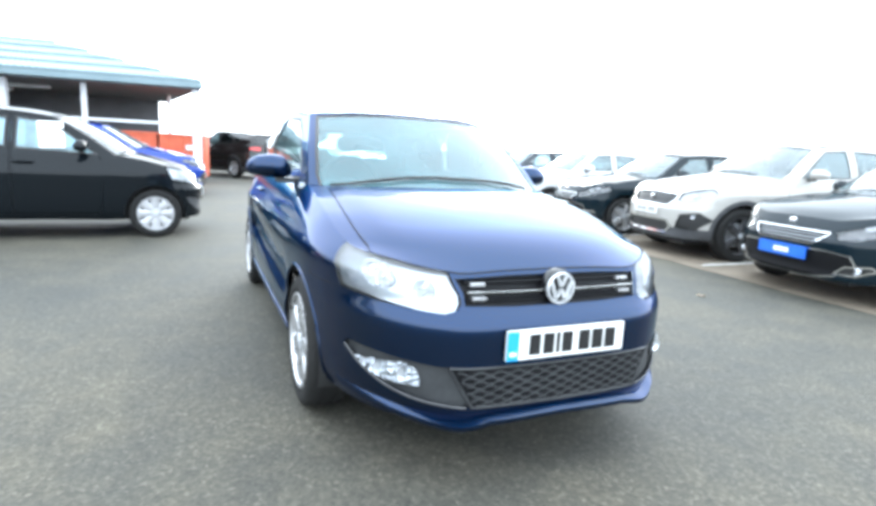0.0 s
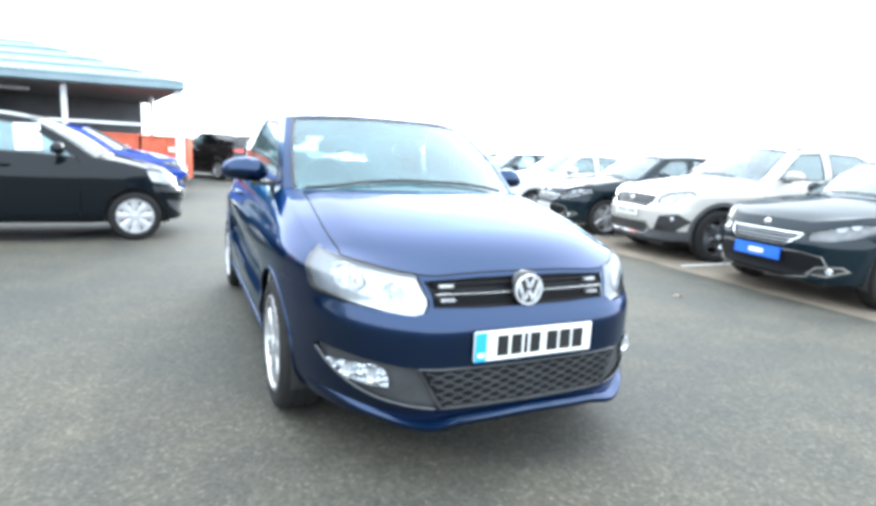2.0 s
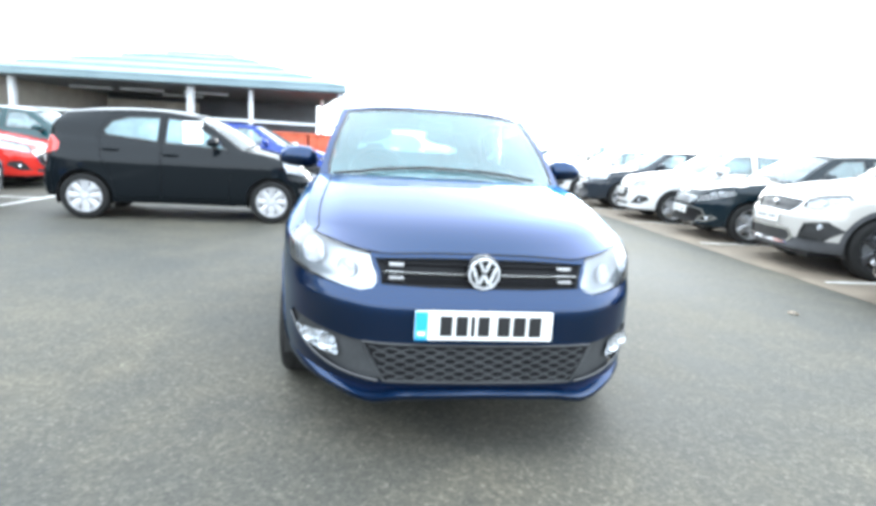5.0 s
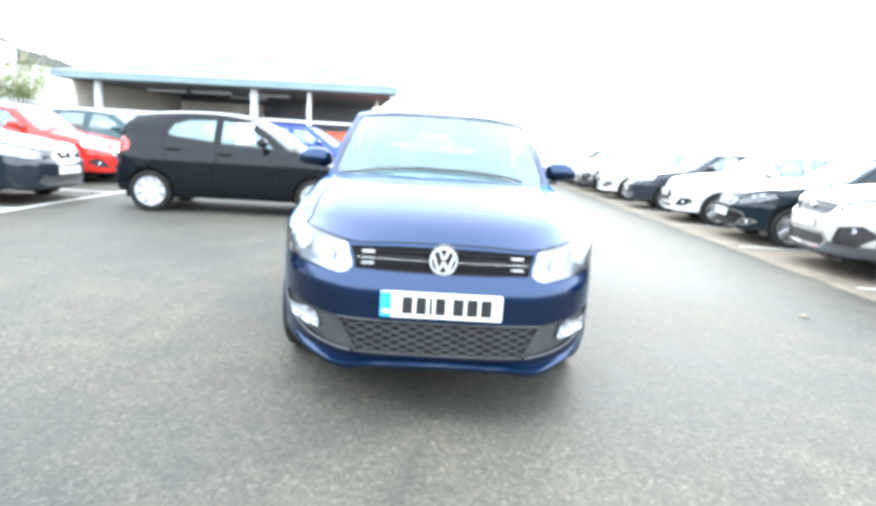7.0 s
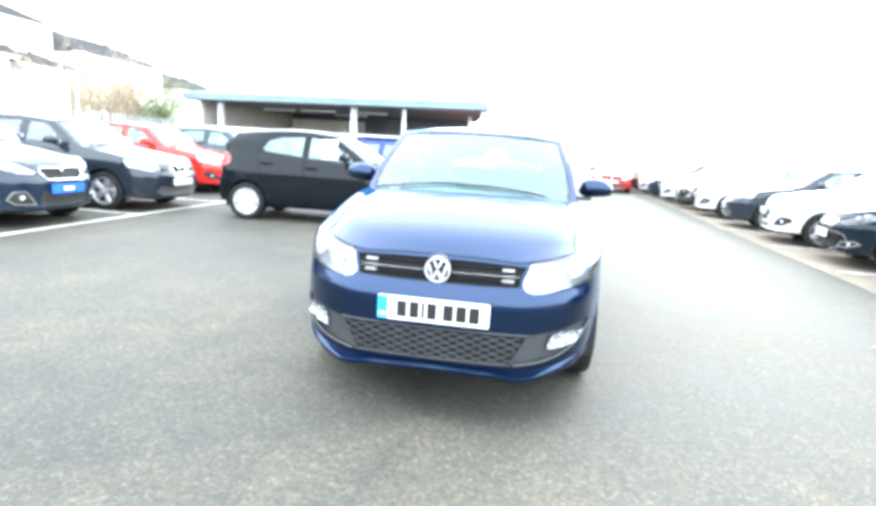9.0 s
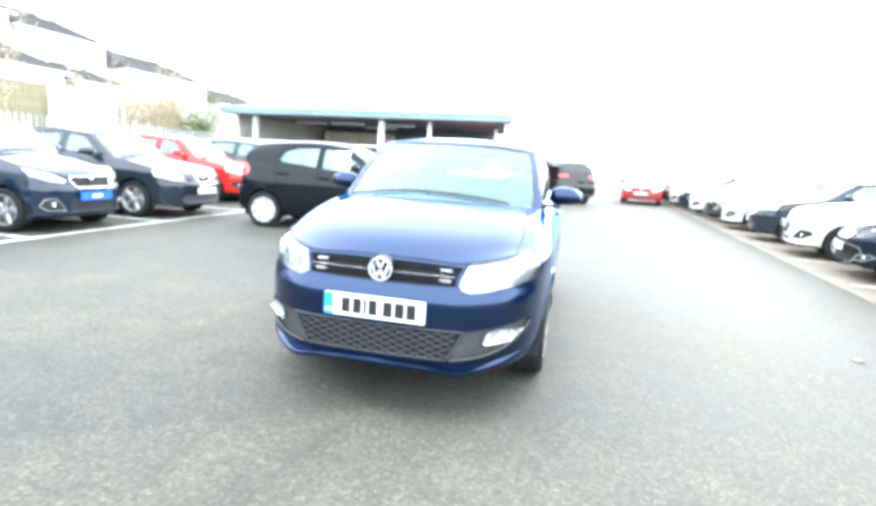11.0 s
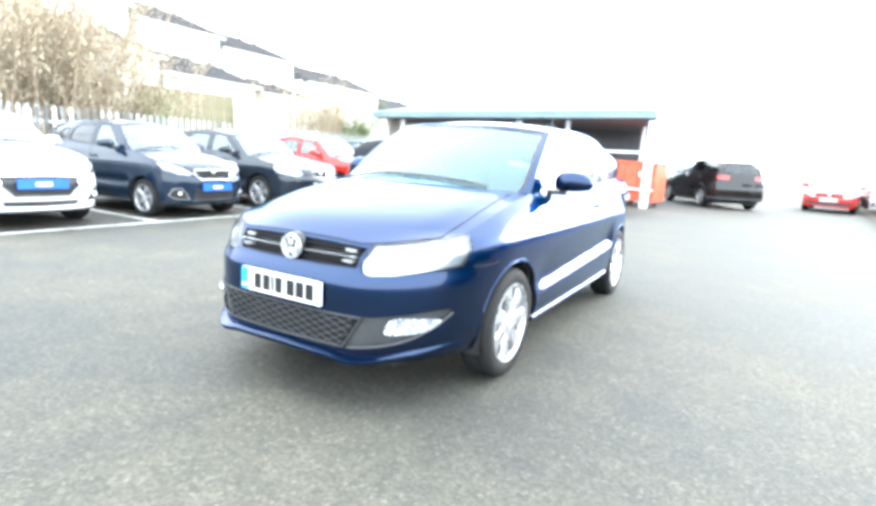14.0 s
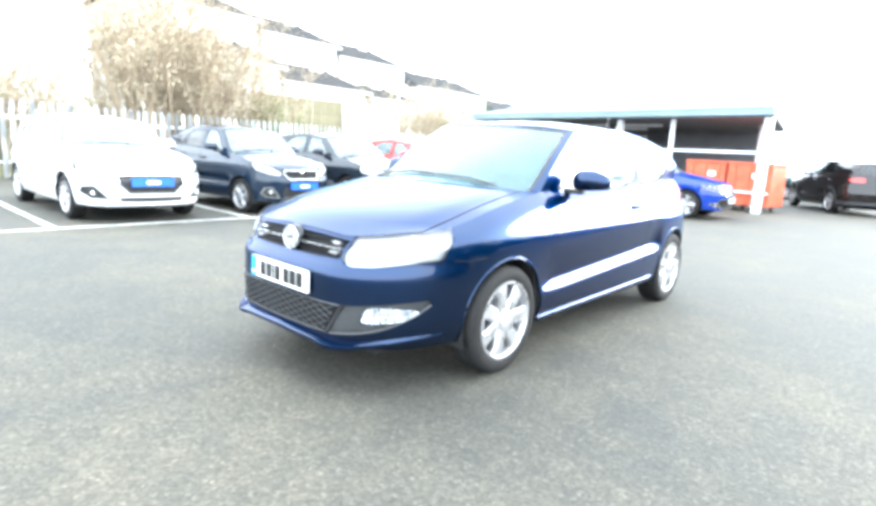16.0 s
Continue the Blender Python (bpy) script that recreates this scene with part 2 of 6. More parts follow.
def lathe(bm, profile, n=32, axis="X", centre=(0, 0, 0)):
    """Turns a profile of (radius, along) about an axis."""
    rings = []
    for r, a in profile:
        ring = []
        for k in range(n):
            c, s = math.cos(2 * math.pi * k / n) * r, math.sin(2 * math.pi * k / n) * r
            p = {"X": (a, c, s), "Y": (c, a, s), "Z": (c, s, a)}[axis]
            ring.append(bm.verts.new(Vector(p) + Vector(centre)))
        rings.append(ring)
    for a, b in zip(rings, rings[1:]):
        for k in range(n):
            bm.faces.new((a[k], a[(k + 1) % n], b[(k + 1) % n], b[k]))
    return rings


def tube(bm, points, radius, n=8):
    """A round bar along points."""
    points = [Vector(p) for p in points]
    rings = []
    for i, p in enumerate(points):
        way = (points[min(i + 1, len(points) - 1)] - points[max(i - 1, 0)]).normalized()
        side = way.cross(Vector((0.13, 0.31, 1))).normalized()
        up = way.cross(side)
        r = radius[i] if isinstance(radius, (list, tuple)) else radius
        rings.append([bm.verts.new(p + (side * math.cos(2 * math.pi * k / n) + up * math.sin(2 * math.pi * k / n)) * r) for k in range(n)])
    for a, b in zip(rings, rings[1:]):
        for k in range(n):
            bm.faces.new((a[k], a[(k + 1) % n], b[(k + 1) % n], b[k]))
    bm.faces.new(rings[0])
    bm.faces.new(list(reversed(rings[-1])))
    return bm


def prism(bm, outline, depth, m=None):
    """A flat shape in x, z, from y = 0 to y = depth."""
    a = [bm.verts.new((x, 0, z)) for x, z in outline]
    b = [bm.verts.new((x, depth, z)) for x, z in outline]
    bm.faces.new(a)
    bm.faces.new(list(reversed(b)))
    n = len(a)
    for k in range(n):
        bm.faces.new((a[k], b[k], b[(k + 1) % n], a[(k + 1) % n]))
    bmesh.ops.recalc_face_normals(bm, faces=bm.faces)
    if m is not None:
        bmesh.ops.transform(bm, verts=a + b, matrix=m)
    return bm


def spline(points, n):
    """A smooth curve through points, cut into n even steps."""
    p = np.array(points, float)
    q = np.vstack((2 * p[0] - p[1], p, 2 * p[-1] - p[-2]))
    out = []
    for i in range(1, len(q) - 2):
        for t in np.linspace(0, 1, 40, endpoint=False):
            a, b, c, d = q[i - 1], q[i], q[i + 1], q[i + 2]
            out.append(0.5 * (2 * b + (c - a) * t + (2 * a - 5 * b + 4 * c - d) * t * t + (3 * b - a - 3 * c + d) * t ** 3))
    out.append(p[-1])
    out = np.array(out)
    d = np.concatenate(([0], np.cumsum(np.linalg.norm(np.diff(out, axis=0), axis=1))))
    at = np.linspace(0, d[-1], n + 1)
    return np.stack([np.interp(at, d, out[:, k]) for k in range(p.shape[1])], axis=1)


def coons(low, high, first, last):
    """The patch between four curves: low and high run along u, first and last along v."""
    nu, nv = len(low), len(first)
    u, v = np.linspace(0, 1, nu)[:, None, None], np.linspace(0, 1, nv)[None, :, None]
    ruled = (1 - v) * low[:, None] + v * high[:, None] + (1 - u) * first[None] + u * last[None]
    return ruled - ((1 - u) * (1 - v) * low[0] + u * (1 - v) * low[-1] + (1 - u) * v * high[0] + u * v * high[-1])


def eased(grid):
    """A patch whose cross sections run level over the middle line and bend evenly; its four edges stay."""
    g, mid = grid.copy(), grid[0].copy()
    for _ in range(40):
        g[1:-1, 1:-1] += 0.45 * (0.5 * (g[2:, 1:-1] + g[:-2, 1:-1]) - g[1:-1, 1:-1])
        side = g[1, 1:-1].copy()
        side[:, 0] = -side[:, 0]
        g[0, 1:-1] += 0.45 * (0.5 * (g[1, 1:-1] + side) - g[0, 1:-1])
    lost = mid - g[0]
    u = np.linspace(0, 1, len(g))[:, None, None]
    g[:, 1:-1] += ((1 - u * u) * lost[None])[:, 1:-1]
    return g


def table(value, stops):
    return float(np.interp(value, [a for a, b in stops], [b for a, b in stops]))


def smooth_table(value, stops):
    """As table, with rounded corners."""
    return sum(table(value + d, stops) * w for d, w in ((-0.02, 0.2), (-0.01, 0.2), (0, 0.2), (0.01, 0.2), (0.02, 0.2)))


# ---------------------------------------------------------------- car bodies
LOWER, BONNET, SCREEN, ROOF, SIDE, REAR = range(6)


class Shell:
    """The half x > 0 of a car's skin, as patches that share their edges. The nose lies at y = 0, the tail at y = length."""

    def __init__(self, p):
        self.p = p
        k = p["res"]
        L, hw = p["length"], p["width"] / 2
        g = hw / 0.841
        pf, pr = p["front_plan"], p["rear_plan"]
        pts = [(x * g, y) for x, y in pf] + [(hw * 0.999, L * 0.36), (hw, L * 0.5), (hw * 0.999, L * 0.68)] + [(x * g, L - y) for x, y in pr]
        dense = spline(pts, 1200)
        ys = dense[:, 1]
        cuts = [0, int(np.argmax(ys > p["corner"])), int(np.argmax(ys > p["pillar"])), int(np.argmax(ys > L - p["tail"])), 1200]
        steps = [int(n * k) for n in (16, 16, 36, 14)]
        base = []
        for a, b, n in zip(cuts, cuts[1:], steps):
            idx = np.linspace(a, b, n + 1)[:-1]
            base += [dense[int(round(i))] for i in idx]
        base.append(dense[-1])
        base = np.array(base)
        tang = np.gradient(base, axis=0)
        nrm = np.stack((-tang[:, 1], tang[:, 0]), axis=1) * -1
        nrm /= np.linalg.norm(nrm, axis=1)[:, None]
        nrm[0], nrm[-1] = (0, -1), (0, 1)
        nv = int(42 * k)
        lower = np.zeros((len(base), nv + 1, 3))
        for i, ((x, y), (nx, ny)) in enumerate(zip(base, nrm)):
            bottom = table(y, p["sill"])
            top = table(y, p["shoulder"]) if i < sum(steps[:3]) else table(x / g, p["rear_shoulder"])
            if i <= steps[0]:
                top = table(x / g, p["nose_top"])
            fade = table(y, list(zip(p["ledge_run"], (0, 1, 1, 0))))
            for j in range(nv + 1):
                v = j / nv
                z = bottom + (top - bottom) * v
                side = smooth_table(z, p["side_in"]) + fade * smooth_table(z - p.get("ledge_rise", 0) * (y - 1.36), p["ledge"])
                end = smooth_table(z, p["front_in"] if ny < 0 else p["rear_in"])
                roll = p["roll"] * max(0, (v - 0.86) / 0.14) ** 2
                inset = nx * nx * (side + roll) + ny * ny * end
                lower[i, j] = (max(0, x - nx * inset) if 0 < i < len(base) - 1 else 0, y - ny * inset, z)
        s0, s1, s2 = steps[0], steps[0] + steps[1], sum(steps[:3])
        rim = lower[:, -1]
        self.seam = [Vector(q) for q in rim[s0 // 2:s1 + 1]]
        self.patches = {LOWER: lower}
        cowl = spline([p["cowl"][0], *p["cowl"][1:], rim[s1]], steps[0])
        crest = spline([rim[0], *p["crest"], p["cowl"][0]], steps[1])
        self.patches[BONNET] = coons(rim[:s0 + 1], cowl, crest, rim[s0:s1 + 1])
        nw = int(16 * k)
        front_top = spline([p["roof_front"][0], *p["roof_front"][1:]], steps[0])
        pillar = spline([rim[s1], *p["a_pillar"], p["roof_front"][-1]], nw)
        screen_mid = spline([p["cowl"][0], *p["screen_mid"], p["roof_front"][0]], nw)
        self.patches[SCREEN] = coons(cowl, front_top, screen_mid, pillar)
        rail = spline([p["roof_front"][-1], *p["rail"], p["roof_rear"][-1]], steps[2])
        rear_top = spline(p["roof_rear"], steps[0])
        roof_mid = spline([p["roof_front"][0], *p["roof_mid"], p["roof_rear"][0]], steps[2])
        self.patches[ROOF] = coons(front_top, rear_top, roof_mid, rail)
        c_pillar = spline([rim[s2], *p["c_pillar"], p["roof_rear"][-1]], nw)
        self.patches[SIDE] = coons(rim[s1:s2 + 1], rail, pillar, c_pillar)
        rear_row = spline(p["roof_rear"], steps[3])
        rear_mid = spline([rim[-1], *p["rear_mid"], p["roof_rear"][0]], nw)
        self.patches[REAR] = coons(rim[s2:][::-1], rear_row, rear_mid, c_pillar)
        for pid in (BONNET, SCREEN, ROOF):
            self.patches[pid] = eased(self.patches[pid])
        if p.get("crease"):
            # the bonnet's raised middle, which ends in a soft edge inside its joints
            gb = self.patches[BONNET]
            nu, nb = len(gb), len(gb[0])
            for a in range(nu):
                for b in range(nb):
                    u, v = a / (nu - 1), b / (nb - 1)
                    gb[a, b, 2] += p["crease"] * min(1, max(0, (0.84 + 0.04 * v - u) / 0.13)) * min(1, v / 0.25, (1 - v) / 0.12)
            across = max(range(nu), key=lambda a: -abs(a / (nu - 1) - 0.86))
            self.seam = [Vector(gb[a, 0]) for a in range(across)] + [Vector(gb[across, b]) for b in range(nb - 1)]
        bm = self.bm = bmesh.new()
        self.lay, self.pat = bm.faces.layers.int.new("piece"), bm.faces.layers.int.new("patch")
        for pid, grid in self.patches.items():
            vs = [[bm.verts.new(q) for q in row] for row in grid]
            for a, b in zip(vs, vs[1:]):
                for j in range(len(a) - 1):
                    quad = (a[j], b[j], b[j + 1], a[j + 1])
                    if pid in (BONNET, SCREEN, ROOF):
                        quad = quad[::-1]
                    if pid == REAR:
                        quad = quad[::-1]
                    f = bm.faces.new(quad)
                    f[self.pat] = pid
        bmesh.ops.remove_doubles(bm, verts=bm.verts, dist=0.0015)
        bmesh.ops.recalc_face_normals(bm, faces=bm.faces)
        if sum(f.normal.x for f in bm.faces if f[self.pat] == SIDE) < 0:
            bmesh.ops.reverse_faces(bm, faces=bm.faces)
        from mathutils.bvhtree import BVHTree
        self.tree = BVHTree.FromBMesh(bm)

    def front(self, x, z):
        """The y of the nose at x, z."""
        hit = self.tree.ray_cast(Vector((max(abs(x), 0.002), -1, z)), Vector((0, 1, 0)))
        return hit[0].y if hit[0] else 0.3

    def flank(self, y, z):
        hit = self.tree.ray_cast(Vector((2, y, z)), Vector((-1, 0, 0)))
        return hit[0].x if hit[0] else 0.7

    def top(self, x, y):
        hit = self.tree.ray_cast(Vector((max(abs(x), 0.002), y, 3)), Vector((0, 0, -1)))
        return hit[0].z if hit[0] else 0.9

    def cut(self, outline, axes, piece, patches, where=None, only=None):
        """Marks as piece what lies within the outline, seen along the axis that axes leaves out, with its edges cut true."""
        bm, (i, j) = self.bm, axes
        lo = [min(q[k] for q in outline) - 0.003 for k in (0, 1)]
        hi = [max(q[k] for q in outline) + 0.003 for k in (0, 1)]

        def near():
            found = []
            for f in bm.faces:
                if f[self.pat] not in patches or (only is not None and f[self.lay] not in only):
                    continue
                c = [v.co for v in f.verts]
                if max(q[i] for q in c) < lo[0] or min(q[i] for q in c) > hi[0] or max(q[j] for q in c) < lo[1] or min(q[j] for q in c) > hi[1]:
                    continue
                if where is None or where(f.calc_center_median()):
                    found.append(f)
            return found

        for a, b in zip(outline, outline[1:] + outline[:1]):
            no, co = [0, 0, 0], [0, 0, 0]
            no[i], no[j], co[i], co[j] = b[1] - a[1], a[0] - b[0], a[0], a[1]
            if abs(no[i]) + abs(no[j]) < 1e-6:
                continue
            fs = near()
            geom = list({e for f in fs for e in f.edges}) + list({v for f in fs for v in f.verts}) + fs
            bmesh.ops.bisect_plane(bm, geom=geom, dist=1e-4, plane_co=co, plane_no=no)
        for f in near():
            c = f.calc_center_median()
            if inside((c[i], c[j]), outline):
                f[self.lay] = piece

    def take(self, pieces, sides=(1, -1), push=0.0):
        """A new bmesh of the faces of those pieces, for one flank or both."""
        out, made = bmesh.new(), {}
        self.bm.verts.index_update()
        for f in self.bm.faces:
            if f[self.lay] not in pieces:
                continue
            for s in sides:
                vs = []
                for v in f.verts:
                    key = (v.index, s if abs(v.co.x) > 1e-4 else 0)
                    if key not in made:
                        q = v.co - v.normal * push
                        made[key] = out.verts.new((q.x * s if abs(v.co.x) > 1e-4 else 0, q.y, q.z))
                    vs.append(made[key])
                if len(set(vs)) < 3:
                    continue
                try:
                    out.faces.new(vs if s > 0 else vs[::-1])
                except ValueError:
                    pass
        return out


def inside(q, outline):
    x, y, yes = q[0], q[1], False
    for (ax, ay), (bx, by) in zip(outline, outline[1:] + outline[:1]):
        if (ay > y) != (by > y) and x < (bx - ax) * (y - ay) / (by - ay) + ax:
            yes = not yes
    return yes


def shrink(outline, d):
    """The outline moved inwards by d."""
    pts = [Vector(q) for q in outline]
    area = sum(a.x * b.y - b.x * a.y for a, b in zip(pts, pts[1:] + pts[:1]))
    s = 1 if area > 0 else -1
    out = []
    for k, q in enumerate(pts):
        a, b = (q - pts[k - 1]).normalized(), (pts[(k + 1) % len(pts)] - q).normalized()
        n1, n2 = Vector((-a.y, a.x)) * s, Vector((-b.y, b.x)) * s
        n = (n1 + n2).normalized()
        out.append(tuple(q + n * (d / max(0.4, n.dot(n1)))))
    return out


def rounded(points, n=None):
    """A soft closed outline through points."""
    p = list(points)
    q = spline([p[-1]] + p + p[:2], 600)
    d = np.linalg.norm(q - np.array(p[0]), axis=1)
    first, last = int(np.argmin(d[:300])), 300 + int(np.argmin(d[300:]))
    idx = np.linspace(first, last, (n or 3 * len(p)) + 1)[:-1]
    return [tuple(map(float, q[int(i)])) for i in idx]


def circle(cy, cz, r, n=28):
    return [(cy + r * math.cos(2 * math.pi * k / n), cz + r * math.sin(2 * math.pi * k / n)) for k in range(n)]


# the common table of a small hatchback, from which all cars vary
COMMON = dict(
    res=1.0, length=3.97, width=1.682, corner=0.44, pillar=1.30, tail=0.17, axles=(0.82, 3.29), tyre=0.300, tread=0.185, tuck=0.026, arch=0.334, roll=0.03,
    front_plan=[(0, 0), (0.25, 0.010), (0.45, 0.046), (0.60, 0.118), (0.72, 0.242), (0.798, 0.42), (0.830, 0.68), (0.838, 1.05)],
    rear_plan=[(0.83, 0.65), (0.80, 0.34), (0.74, 0.17), (0.60, 0.07), (0.35, 0.02), (0, 0)],
    sill=[(0, 0.232), (0.2, 0.234), (0.45, 0.245), (0.6, 0.235), (1.2, 0.215), (3.1, 0.235), (3.97, 0.29)],
    nose_top=[(0, 0.778), (0.20, 0.776), (0.40, 0.772), (0.55, 0.792), (0.72, 0.836), (0.80, 0.866)],
    shoulder=[(0.40, 0.842), (0.55, 0.872), (0.8, 0.925), (1.05, 0.960), (1.3, 0.982), (1.6, 0.992), (2.4, 1.012), (3.2, 1.042), (3.8, 1.062)],
    rear_shoulder=[(0, 0.98), (0.5, 0.99), (0.70, 1.03), (0.76, 1.06)],
    side_in=[(0.17, 0.07), (0.22, 0.045), (0.26, 0.03), (0.30, 0.014), (0.36, 0.006), (0.44, 0.002), (0.52, 0.0), (0.70, 0.001), (0.78, 0.003), (0.80, 0.008), (0.82, 0.020), (0.88, 0.042), (0.96, 0.062), (1.06, 0.085)],
    ledge=[(0.40, 0.0), (0.44, 0.0), (0.487, 0.040), (0.53, 0.034), (0.62, 0.014), (0.70, 0.0)], ledge_run=(0.98, 1.28, 2.80, 3.02),
    front_in=[(0.21, 0.05), (0.232, 0.022), (0.250, 0.012), (0.270, 0.012), (0.288, 0.020), (0.31, 0.020), (0.44, 0.002), (0.56, 0.0), (0.60, 0.008), (0.635, 0.050), (0.70, 0.065), (0.75, 0.10), (0.80, 0.13), (0.86, 0.16)],
    rear_in=[(0.2, 0.1), (0.3, 0.02), (0.45, 0.0), (0.6, 0.0), (0.66, 0.04), (0.8, 0.05), (1.0, 0.09), (1.06, 0.11)],
    cowl=[(0, 1.02, 1.012), (0.36, 1.07, 1.006)], crest=[(0, 0.25, 0.846), (0, 0.55, 0.925), (0, 0.85, 0.983)],
    screen_mid=[(0, 1.38, 1.225)], a_pillar=[(0.665, 1.55, 1.19)],
    roof_front=[(0, 1.70, 1.408), (0.33, 1.72, 1.400), (0.58, 1.80, 1.372)], rail=[(0.60, 2.3, 1.412), (0.585, 2.9, 1.395)],
    roof_mid=[(0, 2.1, 1.455), (0, 2.6, 1.462), (0, 3.2, 1.435)], roof_rear=[(0, 3.66, 1.375), (0.30, 3.645, 1.368), (0.54, 3.56, 1.335)],
    c_pillar=[(0.635, 3.70, 1.20)], rear_mid=[(0, 3.79, 1.16)],
    door=[(1.30, 0.285), (1.275, 0.62), (1.285, 0.93), (1.345, 0.985), (1.60, 1.20), (1.86, 1.372), (2.2, 1.395), (2.52, 1.392), (2.60, 1.16), (2.63, 0.98), (2.63, 0.55), (2.56, 0.285)],
    windows=[[(1.50, 1.005), (1.68, 1.175), (1.89, 1.335), (2.2, 1.362), (2.47, 1.360), (2.55, 1.03)], [(2.66, 1.035), (2.60, 1.355), (3.0, 1.338), (3.28, 1.29), (3.40, 1.215), (3.32, 1.09), (3.22, 1.055)]],
    rear_doors=False, handle=(2.44, 0.865),
    lamp=[(0.428, 0.785), (0.420, 0.74), (0.408, 0.70), (0.413, 0.655), (0.44, 0.636), (0.55, 0.646), (0.66, 0.668), (0.775, 0.70), (0.90, 0.71), (0.90, 0.895), (0.74, 0.866), (0.55, 0.812)],
    grille=[(-0.1, 0.652), (0.20, 0.652), (0.395, 0.66), (0.388, 0.70), (0.408, 0.745), (0.20, 0.755), (-0.1, 0.758)],
    intake=[(-0.1, 0.435), (0.38, 0.435), (0.50, 0.450), (0.62, 0.472), (0.72, 0.490), (0.728, 0.468), (0.69, 0.40), (0.615, 0.345), (0.50, 0.305), (0.40, 0.290), (-0.1, 0.283)],
    lamp_mat=LAMP_SILVER, intake_mat=INTAKE_GREY, mirror_size=1.0, plate_z=0.53, spokes=7, hub=ALLOY, wheel_r=0.215,
)


COMMON["rear_window"] = [(-0.1, 1.335), (0.30, 1.33), (0.44, 1.305), (0.50, 1.20), (0.54, 1.09), (0.30, 1.06), (-0.1, 1.055)]
COMMON["tail_lamp"] = [(3.62, 0.86), (3.60, 0.95), (3.70, 1.03), (3.99, 1.03), (3.99, 0.80), (3.75, 0.82)]
COMMON["lamp_end"] = (0.36, 0.53)
COMMON["mirror"], COMMON["lamp_at"], COMMON["badge_z"], COMMON["seat_y"] = (1.56, 1.005), (0.60, 0.735), 0.70, 1.95
